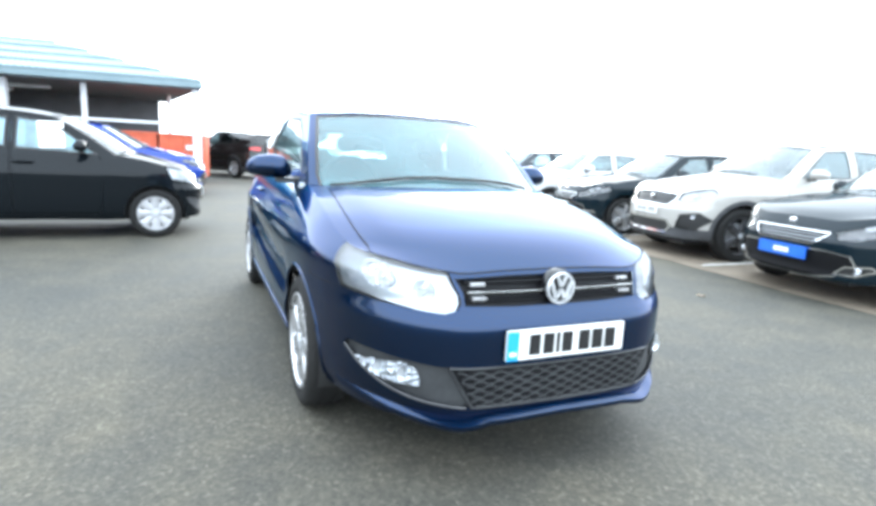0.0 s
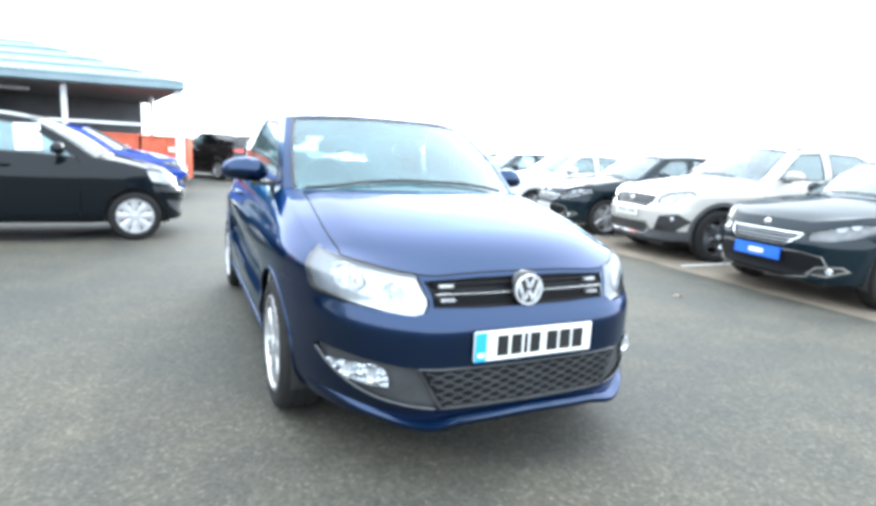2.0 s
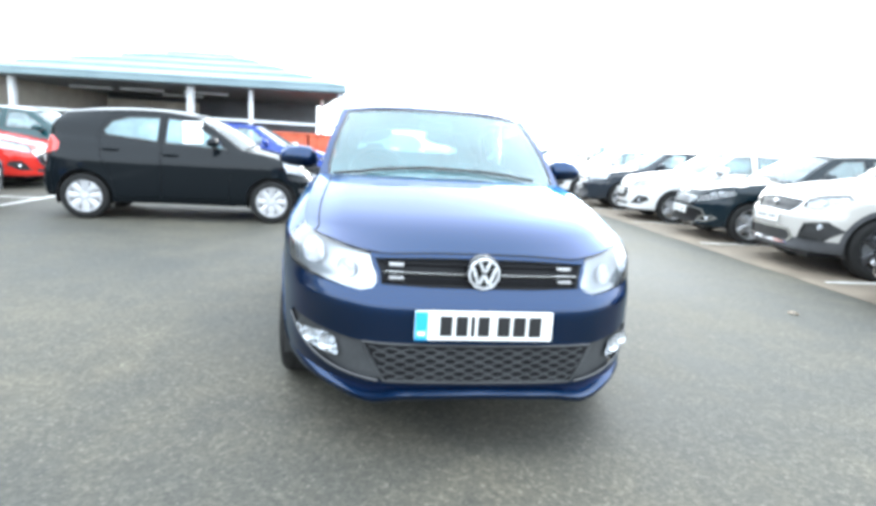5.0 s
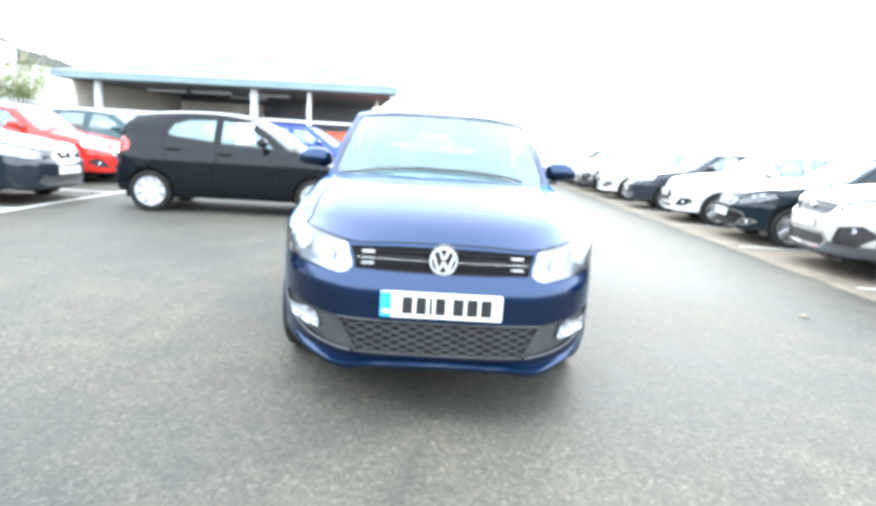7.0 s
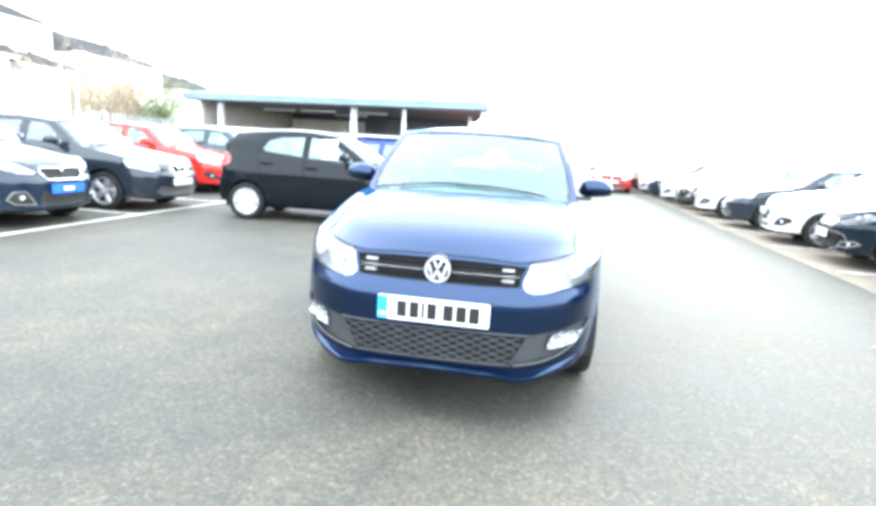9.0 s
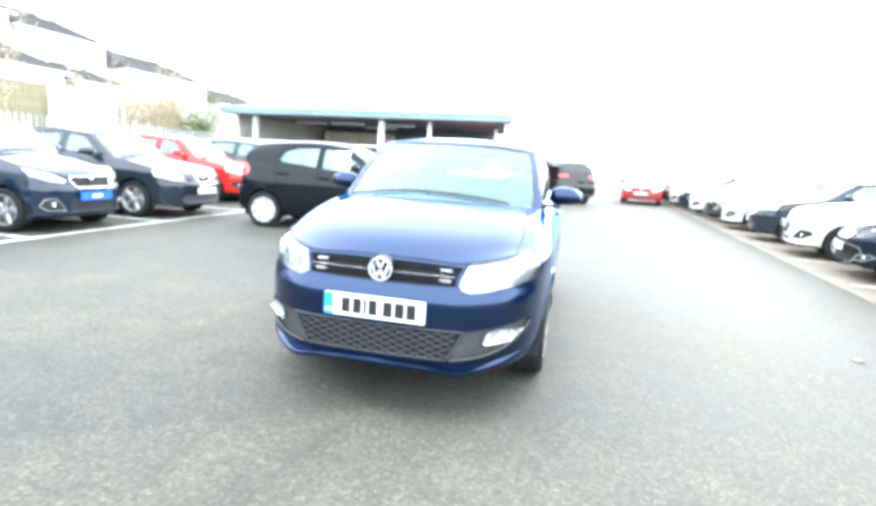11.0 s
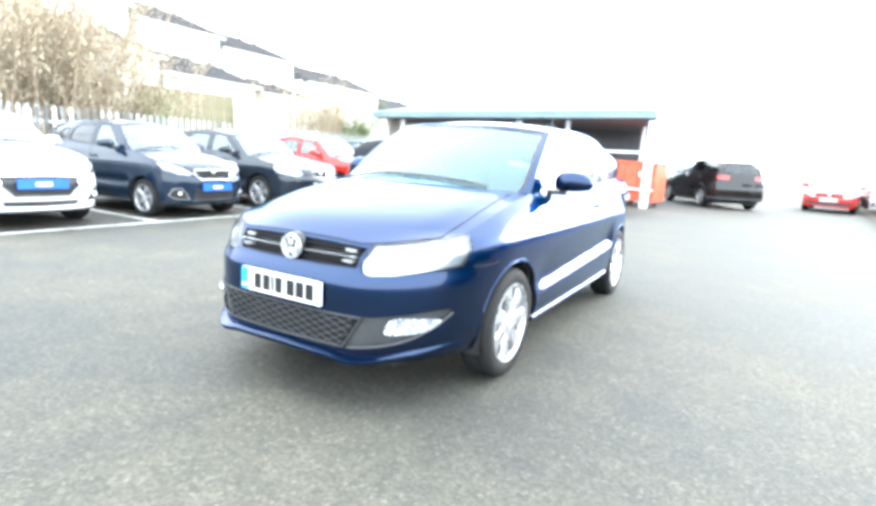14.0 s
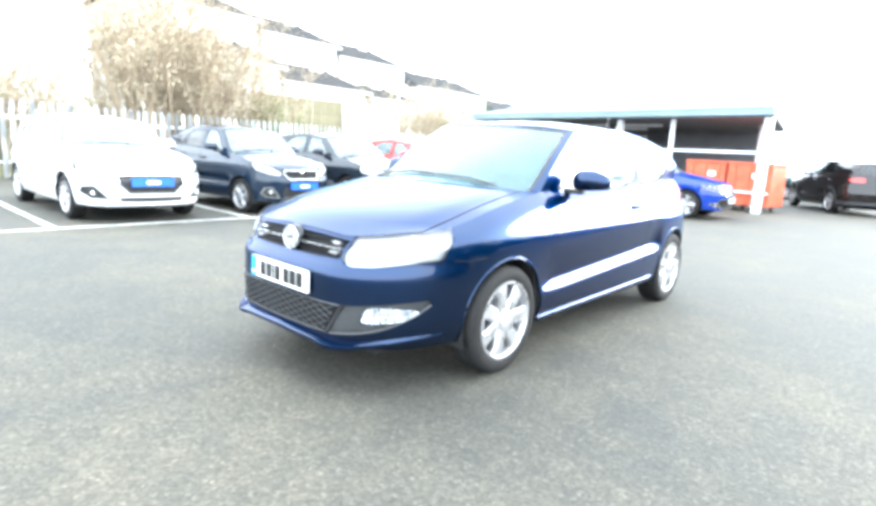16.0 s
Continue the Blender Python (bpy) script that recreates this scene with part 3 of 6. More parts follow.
# the blue hatchback that stands in the middle
HATCH = {**COMMON, **dict(
    axles=(0.885, 3.355), tyre=0.302, arch=0.336, roll=0.05, crease=0.014,
    front_plan=[(0, 0), (0.25, 0.008), (0.42, 0.032), (0.56, 0.112), (0.66, 0.212), (0.728, 0.325), (0.770, 0.440), (0.802, 0.57), (0.828, 0.77), (0.838, 1.08)],
    nose_top=[(0, 0.776), (0.20, 0.774), (0.40, 0.764), (0.55, 0.778), (0.68, 0.800), (0.80, 0.818)],
    shoulder=[(0.40, 0.806), (0.55, 0.838), (0.8, 0.902), (1.05, 0.952), (1.3, 0.988), (1.6, 0.996), (2.4, 1.014), (3.2, 1.042), (3.8, 1.062)],
    side_in=[(0.17, 0.07), (0.22, 0.045), (0.26, 0.03), (0.30, 0.014), (0.36, 0.006), (0.44, 0.002), (0.52, 0.0), (0.68, 0.001), (0.76, 0.004), (0.785, 0.010), (0.81, 0.026), (0.88, 0.052), (0.96, 0.076), (1.06, 0.10)],
    ledge=[(0.37, 0.0), (0.41, 0.0), (0.462, 0.042), (0.51, 0.034), (0.60, 0.012), (0.68, 0.0)], ledge_run=(1.10, 1.36, 2.94, 3.06), ledge_rise=0.055,
    front_in=[(0.21, 0.05), (0.232, 0.022), (0.250, 0.006), (0.270, -0.002), (0.288, 0.002), (0.31, -0.004), (0.40, -0.004), (0.44, 0.000), (0.575, 0.0), (0.610, 0.006), (0.629, 0.032), (0.648, 0.056), (0.70, 0.068), (0.75, 0.10), (0.80, 0.13), (0.86, 0.16)],
    roof_front=[(0, 1.70, 1.412), (0.33, 1.735, 1.408), (0.60, 1.86, 1.386)], rail=[(0.612, 2.3, 1.416), (0.595, 2.9, 1.398)],
    lamp=[(0.436, 0.80), (0.420, 0.745), (0.404, 0.70), (0.396, 0.668), (0.415, 0.645), (0.455, 0.634), (0.55, 0.640), (0.66, 0.655), (0.765, 0.678), (0.90, 0.69), (0.90, 0.90), (0.74, 0.90), (0.55, 0.88)], lamp_end=(0.315, 0.560),
    grille=[(-0.1, 0.652), (0.20, 0.652), (0.384, 0.658), (0.388, 0.70), (0.410, 0.748), (0.20, 0.757), (-0.1, 0.760)],
    intake=[(-0.1, 0.446), (0.38, 0.446), (0.50, 0.452), (0.62, 0.468), (0.735, 0.486), (0.742, 0.462), (0.70, 0.405), (0.63, 0.352), (0.53, 0.318), (0.42, 0.304), (-0.1, 0.296)],
    door=[(1.33, 0.285), (1.31, 0.62), (1.32, 0.93), (1.375, 0.988), (1.62, 1.20), (1.90, 1.378), (2.2, 1.398), (2.62, 1.392), (2.72, 1.16), (2.76, 0.98), (2.76, 0.55), (2.68, 0.285)],
    windows=[[(1.52, 1.008), (1.70, 1.175), (1.92, 1.340), (2.2, 1.366), (2.57, 1.360), (2.67, 1.03)], [(2.78, 1.038), (2.70, 1.355), (3.0, 1.342), (3.28, 1.295), (3.42, 1.215), (3.36, 1.09), (3.26, 1.055)]],
    handle=(2.58, 0.868), mirror=(1.60, 1.005), plate_z=0.53, tuck=0.004, spoke_wide=0.58, screen_glass=WINDSCREEN, grille_mat=GRILLE_BLACK, lamp_depth=0.022, lamp_gap=0.006, bowl_mat=FACET, bowls=((0.048, 0.010, 0.046), (-0.085, -0.030, 0.036)),
)}
FIVE_DOOR = dict(
    door=[(1.30, 0.285), (1.275, 0.62), (1.285, 0.93), (1.345, 0.985), (1.60, 1.20), (1.86, 1.372), (2.22, 1.395), (2.24, 0.98), (2.24, 0.285)],
    rear_door=[(2.26, 0.285), (2.26, 0.98), (2.24, 1.395), (2.75, 1.385), (2.98, 1.30), (3.10, 1.08), (3.06, 0.80), (2.95, 0.62), (2.88, 0.285)],
    windows=[[(1.50, 1.005), (1.68, 1.175), (1.89, 1.335), (2.17, 1.355), (2.19, 1.025)], [(2.30, 1.03), (2.28, 1.357), (2.72, 1.345), (2.90, 1.28), (3.0, 1.06)], [(3.09, 1.085), (2.99, 1.27), (3.2, 1.27), (3.33, 1.2), (3.27, 1.10)]],
    rear_doors=True, handle=(2.12, 0.865), rear_handle=(2.93, 0.90))


def vary(length, width, height, tyre, axles=None, res=0.55, **more):
    """The hatchback's table stretched to other measures, with changes of its own."""
    p = {**COMMON, **FIVE_DOOR}
    sx, sy, sz = width / 1.682, length / 3.97, height / 1.462
    flat = lambda rows, a, b: [(q[0] * a, q[1] * b) for q in rows]
    for k in ("front_plan", "rear_plan"):
        p[k] = flat(p[k], 1, sy)
    for k in ("sill", "shoulder", "door", "rear_door", "tail_lamp"):
        p[k] = flat(p[k], sy, sz)
    for k in ("nose_top", "rear_shoulder"):
        p[k] = flat(p[k], 1, sz)
    p["ledge_run"] = tuple(q * sy for q in p["ledge_run"])
    for k in ("side_in", "front_in", "rear_in", "ledge"):
        p[k] = flat(p[k], sz, 1)
    for k in ("lamp", "grille", "intake", "rear_window"):
        p[k] = flat(p[k], sx, sz)
    for k in ("cowl", "crest", "screen_mid", "a_pillar", "roof_front", "rail", "roof_mid", "roof_rear", "c_pillar", "rear_mid"):
        p[k] = [(q[0] * sx, q[1] * sy, q[2] * sz) for q in p[k]]
    p["windows"] = [flat(w, sy, sz) for w in p["windows"]]
    for k in ("handle", "rear_handle", "mirror"):
        p[k] = (p[k][0] * sy, p[k][1] * sz)
    p["lamp_at"] = (p["lamp_at"][0] * sx, p["lamp_at"][1] * sz)
    p["lamp_end"] = tuple(q * sy for q in p["lamp_end"])
    for k in ("corner", "pillar", "tail", "seat_y"):
        p[k] *= sy
    p["plate_z"] *= sz
    p["badge_z"] *= sz
    p.update(length=length, width=width, tyre=tyre, arch=tyre + 0.04, axles=axles or (0.82 * sy, 3.29 * sy), res=res, wheel_r=tyre * 0.69)
    p.update(lamp_mat=LAMP_GREY, intake_mat=GREY_TRIM, mirror_size=1.0, tread=0.19, tuck=0.016)
    p.update(more)
    return p


def wheel(p, parent, x, y, flip):
    """A tyre on a spoked rim; the outer face looks along +x, or -x when flipped."""
    R, w, r = p["tyre"], p["tread"], p["wheel_r"]
    top = new("wheel")
    top.parent, top.empty_display_size = parent, 0.1
    top.matrix_basis = pose(x, y, R, 0, 0, 180 if flip else 0)
    n = 40 if p["res"] > 0.8 else 24
    bm = bmesh.new()
    lathe(bm, [(r * 0.98, -w / 2), (r * 1.06, -w / 2 - 0.004), (R * 0.90, -w / 2), (R * 0.975, -w / 2 + 0.012), (R, -w * 0.36), (R, -w * 0.17), (R - 0.006, -w * 0.16), (R - 0.006, -w * 0.14), (R, -w * 0.13),
               (R, w * 0.13), (R - 0.006, w * 0.14), (R - 0.006, w * 0.16), (R, w * 0.17), (R, w * 0.36), (R * 0.975, w / 2 - 0.012), (R * 0.93, w / 2 - 0.001), (R * 0.86, w / 2 + 0.003), (r * 1.12, w / 2 + 0.003), (r * 1.04, w / 2 - 0.002), (r * 0.98, w / 2 - 0.012)], n)
    part("tyre", bm, TYRE, top)
    bm = bmesh.new()
    f = w / 2
    lathe(bm, [(r * 1.03, f - 0.006), (r * 1.02, f + 0.001), (r * 0.97, f + 0.001), (r * 0.93, f - 0.012), (r * 0.90, f - 0.05), (r * 0.86, -f)], n)
    ns = p["spokes"]
    for k in range(ns):
        a = 2 * math.pi * k / ns
        rows = []
        wide = p.get("spoke_wide", 0.5) * 2 * math.pi / ns
        for t, s, d in ((0.16, 0.9, -0.012), (0.4, 0.95, -0.008), (0.7, 0.85, -0.006), (0.95, 1.25, -0.010)):
            rr = r * t
            half = max(0.014, min(wide * r * 0.42 * s, wide * rr * 0.75 + 0.01))
            row = []
            for e, h in ((-1, -0.012), (-0.7, 0.0), (0.7, 0.0), (1, -0.012), (0.9, -0.04), (-0.9, -0.04)):
                u, vv = rr, e * half
                row.append(bm.verts.new((f + d + h, u * math.cos(a) - vv * math.sin(a), u * math.sin(a) + vv * math.cos(a))))
            rows.append(row)
        for b, c in zip(rows, rows[1:]):
            for q in range(6):
                bm.faces.new((b[q], b[(q + 1) % 6], c[(q + 1) % 6], c[q]))
    lathe(bm, [(0.062, f - 0.045), (0.062, f - 0.012), (0.050, f - 0.006), (0.034, f - 0.008)], 20)
    for k in range(5):
        a = 2 * math.pi * (k + 0.5) / 5
        lathe(bm, [(0.009, f - 0.02), (0.009, f - 0.004), (0.0005, f - 0.004)], 8, centre=(0, 0.046 * math.cos(a), 0.046 * math.sin(a)))
    bmesh.ops.recalc_face_normals(bm, faces=bm.faces)
    part("rim", bm, p["hub"], top)
    bm = bmesh.new()
    lathe(bm, [(0.034, f - 0.008), (0.030, f - 0.002), (0.0005, f)], 20)
    part("centre_cap", bm, LAMP_GREY, top)
    bm = bmesh.new()
    lathe(bm, [(r * 0.66, -0.01), (r * 0.66, 0.008), (0.05, 0.008), (0.05, 0.02)], 24)
    part("brake_disc", bm, LAMP_GREY, top)
    return top


def plate(parent, shell, z, style, width=0.52, height=0.111, back=0.012):
    if style == "blue":
        width, height = 0.56, 0.118
    y = shell.front(0.0, z) - back
    top = part("number_plate", add_box(bmesh.new(), -width / 2, width / 2, y - 0.008, y + 0.004, z - height / 2, z + height / 2, 0.003), PLATE_BLUE if style == "blue" else PLATE_WHITE, parent,
               "blue dealer plate with a pale unreadable mark" if style == "blue" else "white front number plate")
    if style == "bars":
        part("plate_band", box(-0.259, -0.212, y - 0.0105, y - 0.0075, z - 0.0535, z + 0.0535), BAND_BLUE, top, smooth=0)
        part("plate_badge", box(-0.250, -0.221, y - 0.0125, y - 0.0105, z - 0.036, z - 0.022), PLATE_WHITE, top, smooth=0)
        for x0, w in ((-0.168, 0.046), (-0.108, 0.044), (-0.052, 0.014), (-0.026, 0.044), (0.048, 0.048), (0.108, 0.048), (0.168, 0.048)):
            part("plate_bar", box(x0, x0 + w, y - 0.0115, y - 0.0075, z - 0.038, z + 0.038), INK, top, smooth=0)
    elif style == "blue":
        part("plate_mark", box(-0.09, 0.09, y - 0.011, y - 0.0075, z - 0.024, z + 0.020), PLATE_WHITE, top, smooth=0)
    elif style == "white":
        for x0 in (-0.205, -0.145, -0.085, -0.025, 0.065, 0.125, 0.185):
            part("plate_bar", box(x0, x0 + 0.026, y - 0.011, y - 0.0075, z - 0.028, z + 0.028), INK, top, smooth=0)


def strip_on_nose(shell, x0, x1, z_of, half, proud, n=24, sides=(1, -1)):
    """A bar across the nose that follows its curve, with a rounded front."""
    bm = bmesh.new()
    xs = np.linspace(x0, x1, n)
    rows = []
    for x in xs:
        z = z_of(abs(x))
        y = shell.front(x, z) - proud
        rows.append([bm.verts.new((x, y + d, z + h)) for d, h in ((0.03, half), (0.004, half), (0, half * 0.5), (0, -half * 0.5), (0.004, -half), (0.03, -half))])
    for a, b in zip(rows, rows[1:]):
        for q in range(6):
            bm.faces.new((a[q], b[q], b[(q + 1) % 6], a[(q + 1) % 6]))
    bm.faces.new(rows[0]), bm.faces.new(rows[-1][::-1])
    bmesh.ops.recalc_face_normals(bm, faces=bm.faces)
    return bm


def seat_mesh(x, y, z, w=0.5, rest=True):
    bm = bmesh.new()
    add_box(bm, x - w / 2, x + w / 2, y, y + 0.5, z, z + 0.16, 0.05)
    lean = Matrix.Translation((x, y + 0.48, z + 0.12)) @ Matrix.Rotation(radians(-18), 4, "X")
    add_box(bm, -w / 2, w / 2, -0.06, 0.08, 0, 0.56, 0.05, lean)
    if rest:
        add_box(bm, -0.11, 0.11, -0.04, 0.05, 0.60, 0.78, 0.04, lean)
        for s in (-0.06, 0.06):
            add_box(bm, s - 0.008, s + 0.008, 0, 0.015, 0.54, 0.62, 0, lean)
    return bm


def mirror_part(shell, p, top, s, body_mat):
    """A door mirror on a short black foot."""
    y0, z0 = p.get("mirror", (1.56, 1.005))
    x0, size = shell.flank(y0 + 0.02, z0 - 0.02), p["mirror_size"]
    bm = bmesh.new()
    rings = []
    for k, (dx, r, dy, dz) in enumerate(((0.02, 0.12, 0.0, -0.01), (0.035, 0.62, 0.0, -0.004), (0.07, 0.95, -0.006, 0.004), (0.14, 1.0, -0.002, 0.008), (0.20, 0.88, 0.012, 0.006), (0.245, 0.62, 0.032, -0.002), (0.262, 0.18, 0.046, -0.006))):
        ring, r, dx = [], r * size, dx * (0.35 + 0.65 * size)
        for q in range(16):
            a = 2 * math.pi * q / 16
            yy, zz = min(math.cos(a) * 0.060 * r, 0.030), math.copysign(abs(math.sin(a)) ** 0.8, math.sin(a)) * 0.066 * r
            ring.append(bm.verts.new((s * (x0 + dx), y0 + 0.03 + dy + yy, z0 + 0.055 * size + dz + zz)))
        rings.append(ring)
    for a, b in zip(rings, rings[1:]):
        for q in range(16):
            bm.faces.new((a[q], a[(q + 1) % 16], b[(q + 1) % 16], b[q]))
    bm.faces.new(rings[0]), bm.faces.new(rings[-1])
    bmesh.ops.recalc_face_normals(bm, faces=bm.faces)
    ob = part("door_mirror", bm, body_mat, top, smooth=60)
    bm = bmesh.new()
    add_box(bm, s * (x0 - 0.02) - 0.0, s * (x0 + 0.115), y0 - 0.005, y0 + 0.05, z0 - 0.028, z0 - 0.002, 0.008)
    bmesh.ops.recalc_face_normals(bm, faces=bm.faces)
    part("mirror_foot", bm, TRIM, ob)
    bm = bmesh.new()
    xa, xb = sorted((s * (x0 + 0.055), s * (x0 + 0.215 * size)))
    add_box(bm, xa, xb, y0 + 0.060, y0 + 0.066, z0 + 0.012, z0 + 0.104 * size, 0.0)
    part("mirror_glass", bm, CHROME, ob)


def build_car(name, label, p, colour, m, style="white", group="parked cars", glass=None, detail=1, badge=True, category="car"):
    """A whole car from its table. detail 2: every joint and lamp; 1: the main parts."""
    top = root(name, m, label, category, group)
    sh = Shell(p)
    ax, R = p["axles"], p["arch"]
    tyre_z = p["tyre"]
    low = (LOWER,)
    # pieces: 0 body, 1 gaps, 2 door, 3 windows and so on
    for y in ax:
        sh.cut(circle(y, tyre_z + 0.012, R + p.get("ring", 0.022), 28), (1, 2), 21, low, where=lambda c: c.x > 0.35)
        sh.cut(circle(y, tyre_z + 0.012, R, 28), (1, 2), 1, low, where=lambda c: c.x > 0.35)
    doors = [p["door"]] + ([p["rear_door"]] if p["rear_doors"] else [])
    for k, d in enumerate(doors):
        sh.cut(d, (1, 2), 1, (LOWER, SIDE), only=(0, 21), where=lambda c: c.x > 0.45)
        sh.cut(shrink(d, 0.006), (1, 2), 2 + k, (LOWER, SIDE), only=(1,), where=lambda c: c.x > 0.45)
        for y in ax:
            for f in sh.bm.faces:
                c = f.calc_center_median()
                if f[sh.lay] in (2 + k,) and (c.y - y) ** 2 + (c.z - tyre_z - 0.012) ** 2 < R * R:
                    f[sh.lay] = 1
    for k, w in enumerate(p["windows"]):
        w = rounded(w, 2 * len(w)) if detail > 1 else w
        sh.cut(w, (1, 2), 9, (SIDE, LOWER), where=lambda c: c.x > 0.4)
        sh.cut(shrink(w, 0.016), (1, 2), 10 + k, (SIDE, LOWER), only=(9,), where=lambda c: c.x > 0.4)
    # windscreen: pillars and header in the body's colour, then a dark band, then glass
    g = sh.patches[SCREEN]
    foot = float(g[:, 0, 2].min()) - 0.06
    edge = [(-0.1, foot), (float(g[-1, 0, 0]) - 0.055, foot)] + [(float(q[0]) - 0.034, float(q[2])) for q in g[-1, 2:-2:4]]
    edge += [(float(q[0]) * 0.95, float(q[2]) - 0.014) for q in g[::-4, -1]] + [(-0.1, float(g[0, -1, 2]) - 0.014)]
    sh.cut(edge, (0, 2), 27, (SCREEN,))
    sh.cut(shrink(edge, 0.016), (0, 2), 16, (SCREEN,), only=(27,))
    rw = p.get("rear_window") or [(-0.1, 1.335), (0.30, 1.33), (0.44, 1.305), (0.50, 1.20), (0.54, 1.09), (0.30, 1.06), (-0.1, 1.055)]
    sh.cut(rw, (0, 2), 15, (REAR,))
    for f in sh.bm.faces:
        if f[sh.pat] == BONNET and f[sh.lay] == 0:
            f[sh.lay] = 17
    nose = lambda c: c.y < 0.9
    sh.cut(p["lamp"], (0, 2), 1, low, where=nose, only=(0, 21))
    sh.cut(shrink(p["lamp"], p.get("lamp_gap", 0.003)), (0, 2), 18, low, where=nose, only=(1,))
    z0, z1 = min(q[1] for q in p["lamp"]), max(q[1] for q in p["lamp"])
    e0, e1 = p["lamp_end"]
    sh.cut([(e0, z0 - 0.1), (e1, z1), (1.25, z1 + 0.02), (1.25, z0 - 0.1)], (1, 2), 0, low, where=lambda c: c.x > 0.5 and z0 < c.z < z1 and (c.y - p["axles"][0]) ** 2 + (c.z - tyre_z) ** 2 > (R + 0.02) ** 2, only=(18, 1))
    rim_a, rim_b = p.get("surround", 0), p.get("intake_rim", 0)
    sh.cut(p["grille"], (0, 2), 22 if rim_a else 19, low, where=nose)
    if rim_a:
        sh.cut(shrink(p["grille"], rim_a), (0, 2), 19, low, where=nose, only=(22,))
    sh.cut(p["intake"], (0, 2), 24 if rim_b else 20, low, where=nose, only=(0, 1))
    if rim_b:
        sh.cut(shrink(p["intake"], rim_b), (0, 2), 20, low, where=nose, only=(24,))
    if p.get("pod"):
        sh.cut(p["pod"], (0, 2), 26, low, where=nose, only=(0, 21, 20, 24))
        sh.cut(shrink(p["pod"], 0.014), (0, 2), 25, low, where=nose, only=(26,))
    if p.get("cladding"):
        z = p["cladding"]
        sh.cut([(-0.2, 0.1), (5, 0.1), (5, z), (-0.2, z)], (1, 2), 21, low, only=(0,))
    tl = p.get("tail_lamp") or [(3.62, 0.86), (3.60, 0.95), (3.70, 1.03), (3.99, 1.03), (3.99, 0.80), (3.75, 0.82)]
    sh.cut(tl, (1, 2), 23, (LOWER, SIDE, REAR), where=lambda c: c.x > 0.42 and c.y > p["length"] - 0.5, only=(0,))
    sh.bm.normal_update()
    body_groups = [0] if p.get("cladding") else [0, 21]
    body = part("body", sh.take(body_groups), colour, top)
    if p.get("cladding"):
        part("cladding", sh.take([21]), GREY_TRIM, top)
    if rim_a:
        part("grille_surround", sh.take([22], push=-0.008), CHROME, top, "chrome grille surround")
    if rim_b:
        part("intake_surround", sh.take([24], push=-0.006), p.get("rim_mat", CHROME), top)
    part("bonnet", sh.take([17], push=0.002), colour, top)
    part("lining", sh.take([0, 2, 3, 17, 9, 23, 21], push=0.03), CABIN, top)
    for s in (1, -1):
        for k in range(len(doors)):
            door = part("door", sh.take([2 + k], sides=(s,), push=0.0005), colour, top)
            hy, hz = p["handle"] if k == 0 else p["rear_handle"]
            hx = sh.flank(hy, hz)
            bm = bmesh.new()
            tube(bm, [(s * (hx - 0.005), hy - 0.10, hz), (s * (hx + 0.022), hy - 0.075, hz), (s * (hx + 0.028), hy, hz + 0.003), (s * (hx + 0.022), hy + 0.075, hz), (s * (hx - 0.005), hy + 0.10, hz)], 0.013, 8)
            part("door_handle", bm, colour, door)
        for k in range(len(p["windows"])):
            part("side_window", sh.take([10 + k], sides=(s,), push=0.006), glass if glass and (k or p.get("first_glass")) else SIDE_GLASS, top)
        if any(f[sh.lay] == 9 for f in sh.bm.faces):
            part("window_trim", sh.take([9], sides=(s,), push=-0.001), TRIM, top)
        lamp = part("headlight", sh.take([18], sides=(s,), push=0.0), LENS, top, "clear-lensed headlight")
        back = sh.take([18], sides=(s,), push=p.get("lamp_depth", 0.036))
        part("lamp_housing", back, p["lamp_mat"], lamp)
        lx, lz = p.get("lamp_at", (0.575, 0.722))
        deep = p.get("lamp_depth", 0.036)
        for dx, dz, rad in p.get("bowls", ((0.03, 0.008, 0.036), (0.105, 0.036, 0.028))):
            xx = (lx + dx)
            yy = sh.front(xx, lz + dz)
            bm = bmesh.new()
            lathe(bm, [(rad, yy + 0.22 * deep), (rad * 0.96, yy + 0.35 * deep), (rad * 0.7, yy + 0.65 * deep), (rad * 0.3, yy + 0.85 * deep), (rad * 0.28, yy + 0.6 * deep), (0.001, yy + 0.55 * deep)], 20, "Y", (s * xx, 0, lz + dz))
            for v in bm.verts:
                v.co.y += sh.front(abs(v.co.x), v.co.z) - yy
            part("reflector", bm, p.get("bowl_mat", REFLECTOR), lamp)
        if p.get("pod"):
            pod = part("fog_pod", sh.take([25], sides=(s,), push=0.012), TRIM, top)
            part("pod_rim", sh.take([26], sides=(s,), push=-0.004), p.get("pod_mat", TRIM), pod)
            fx, fz = p["fog_at"]
            fy = sh.front(fx, fz)
            bm = bmesh.new()
            lathe(bm, [(0.036, fy + 0.02), (0.034, fy + 0.002), (0.022, fy - 0.003), (0.001, fy - 0.004)], 18, "Y", (s * fx, 0, fz))
            part("fog_lamp", bm, FACET, pod)
        part("tail_lamp", sh.take([23], sides=(s,), push=-0.004), RED_LENS, top, "red tail lamp")
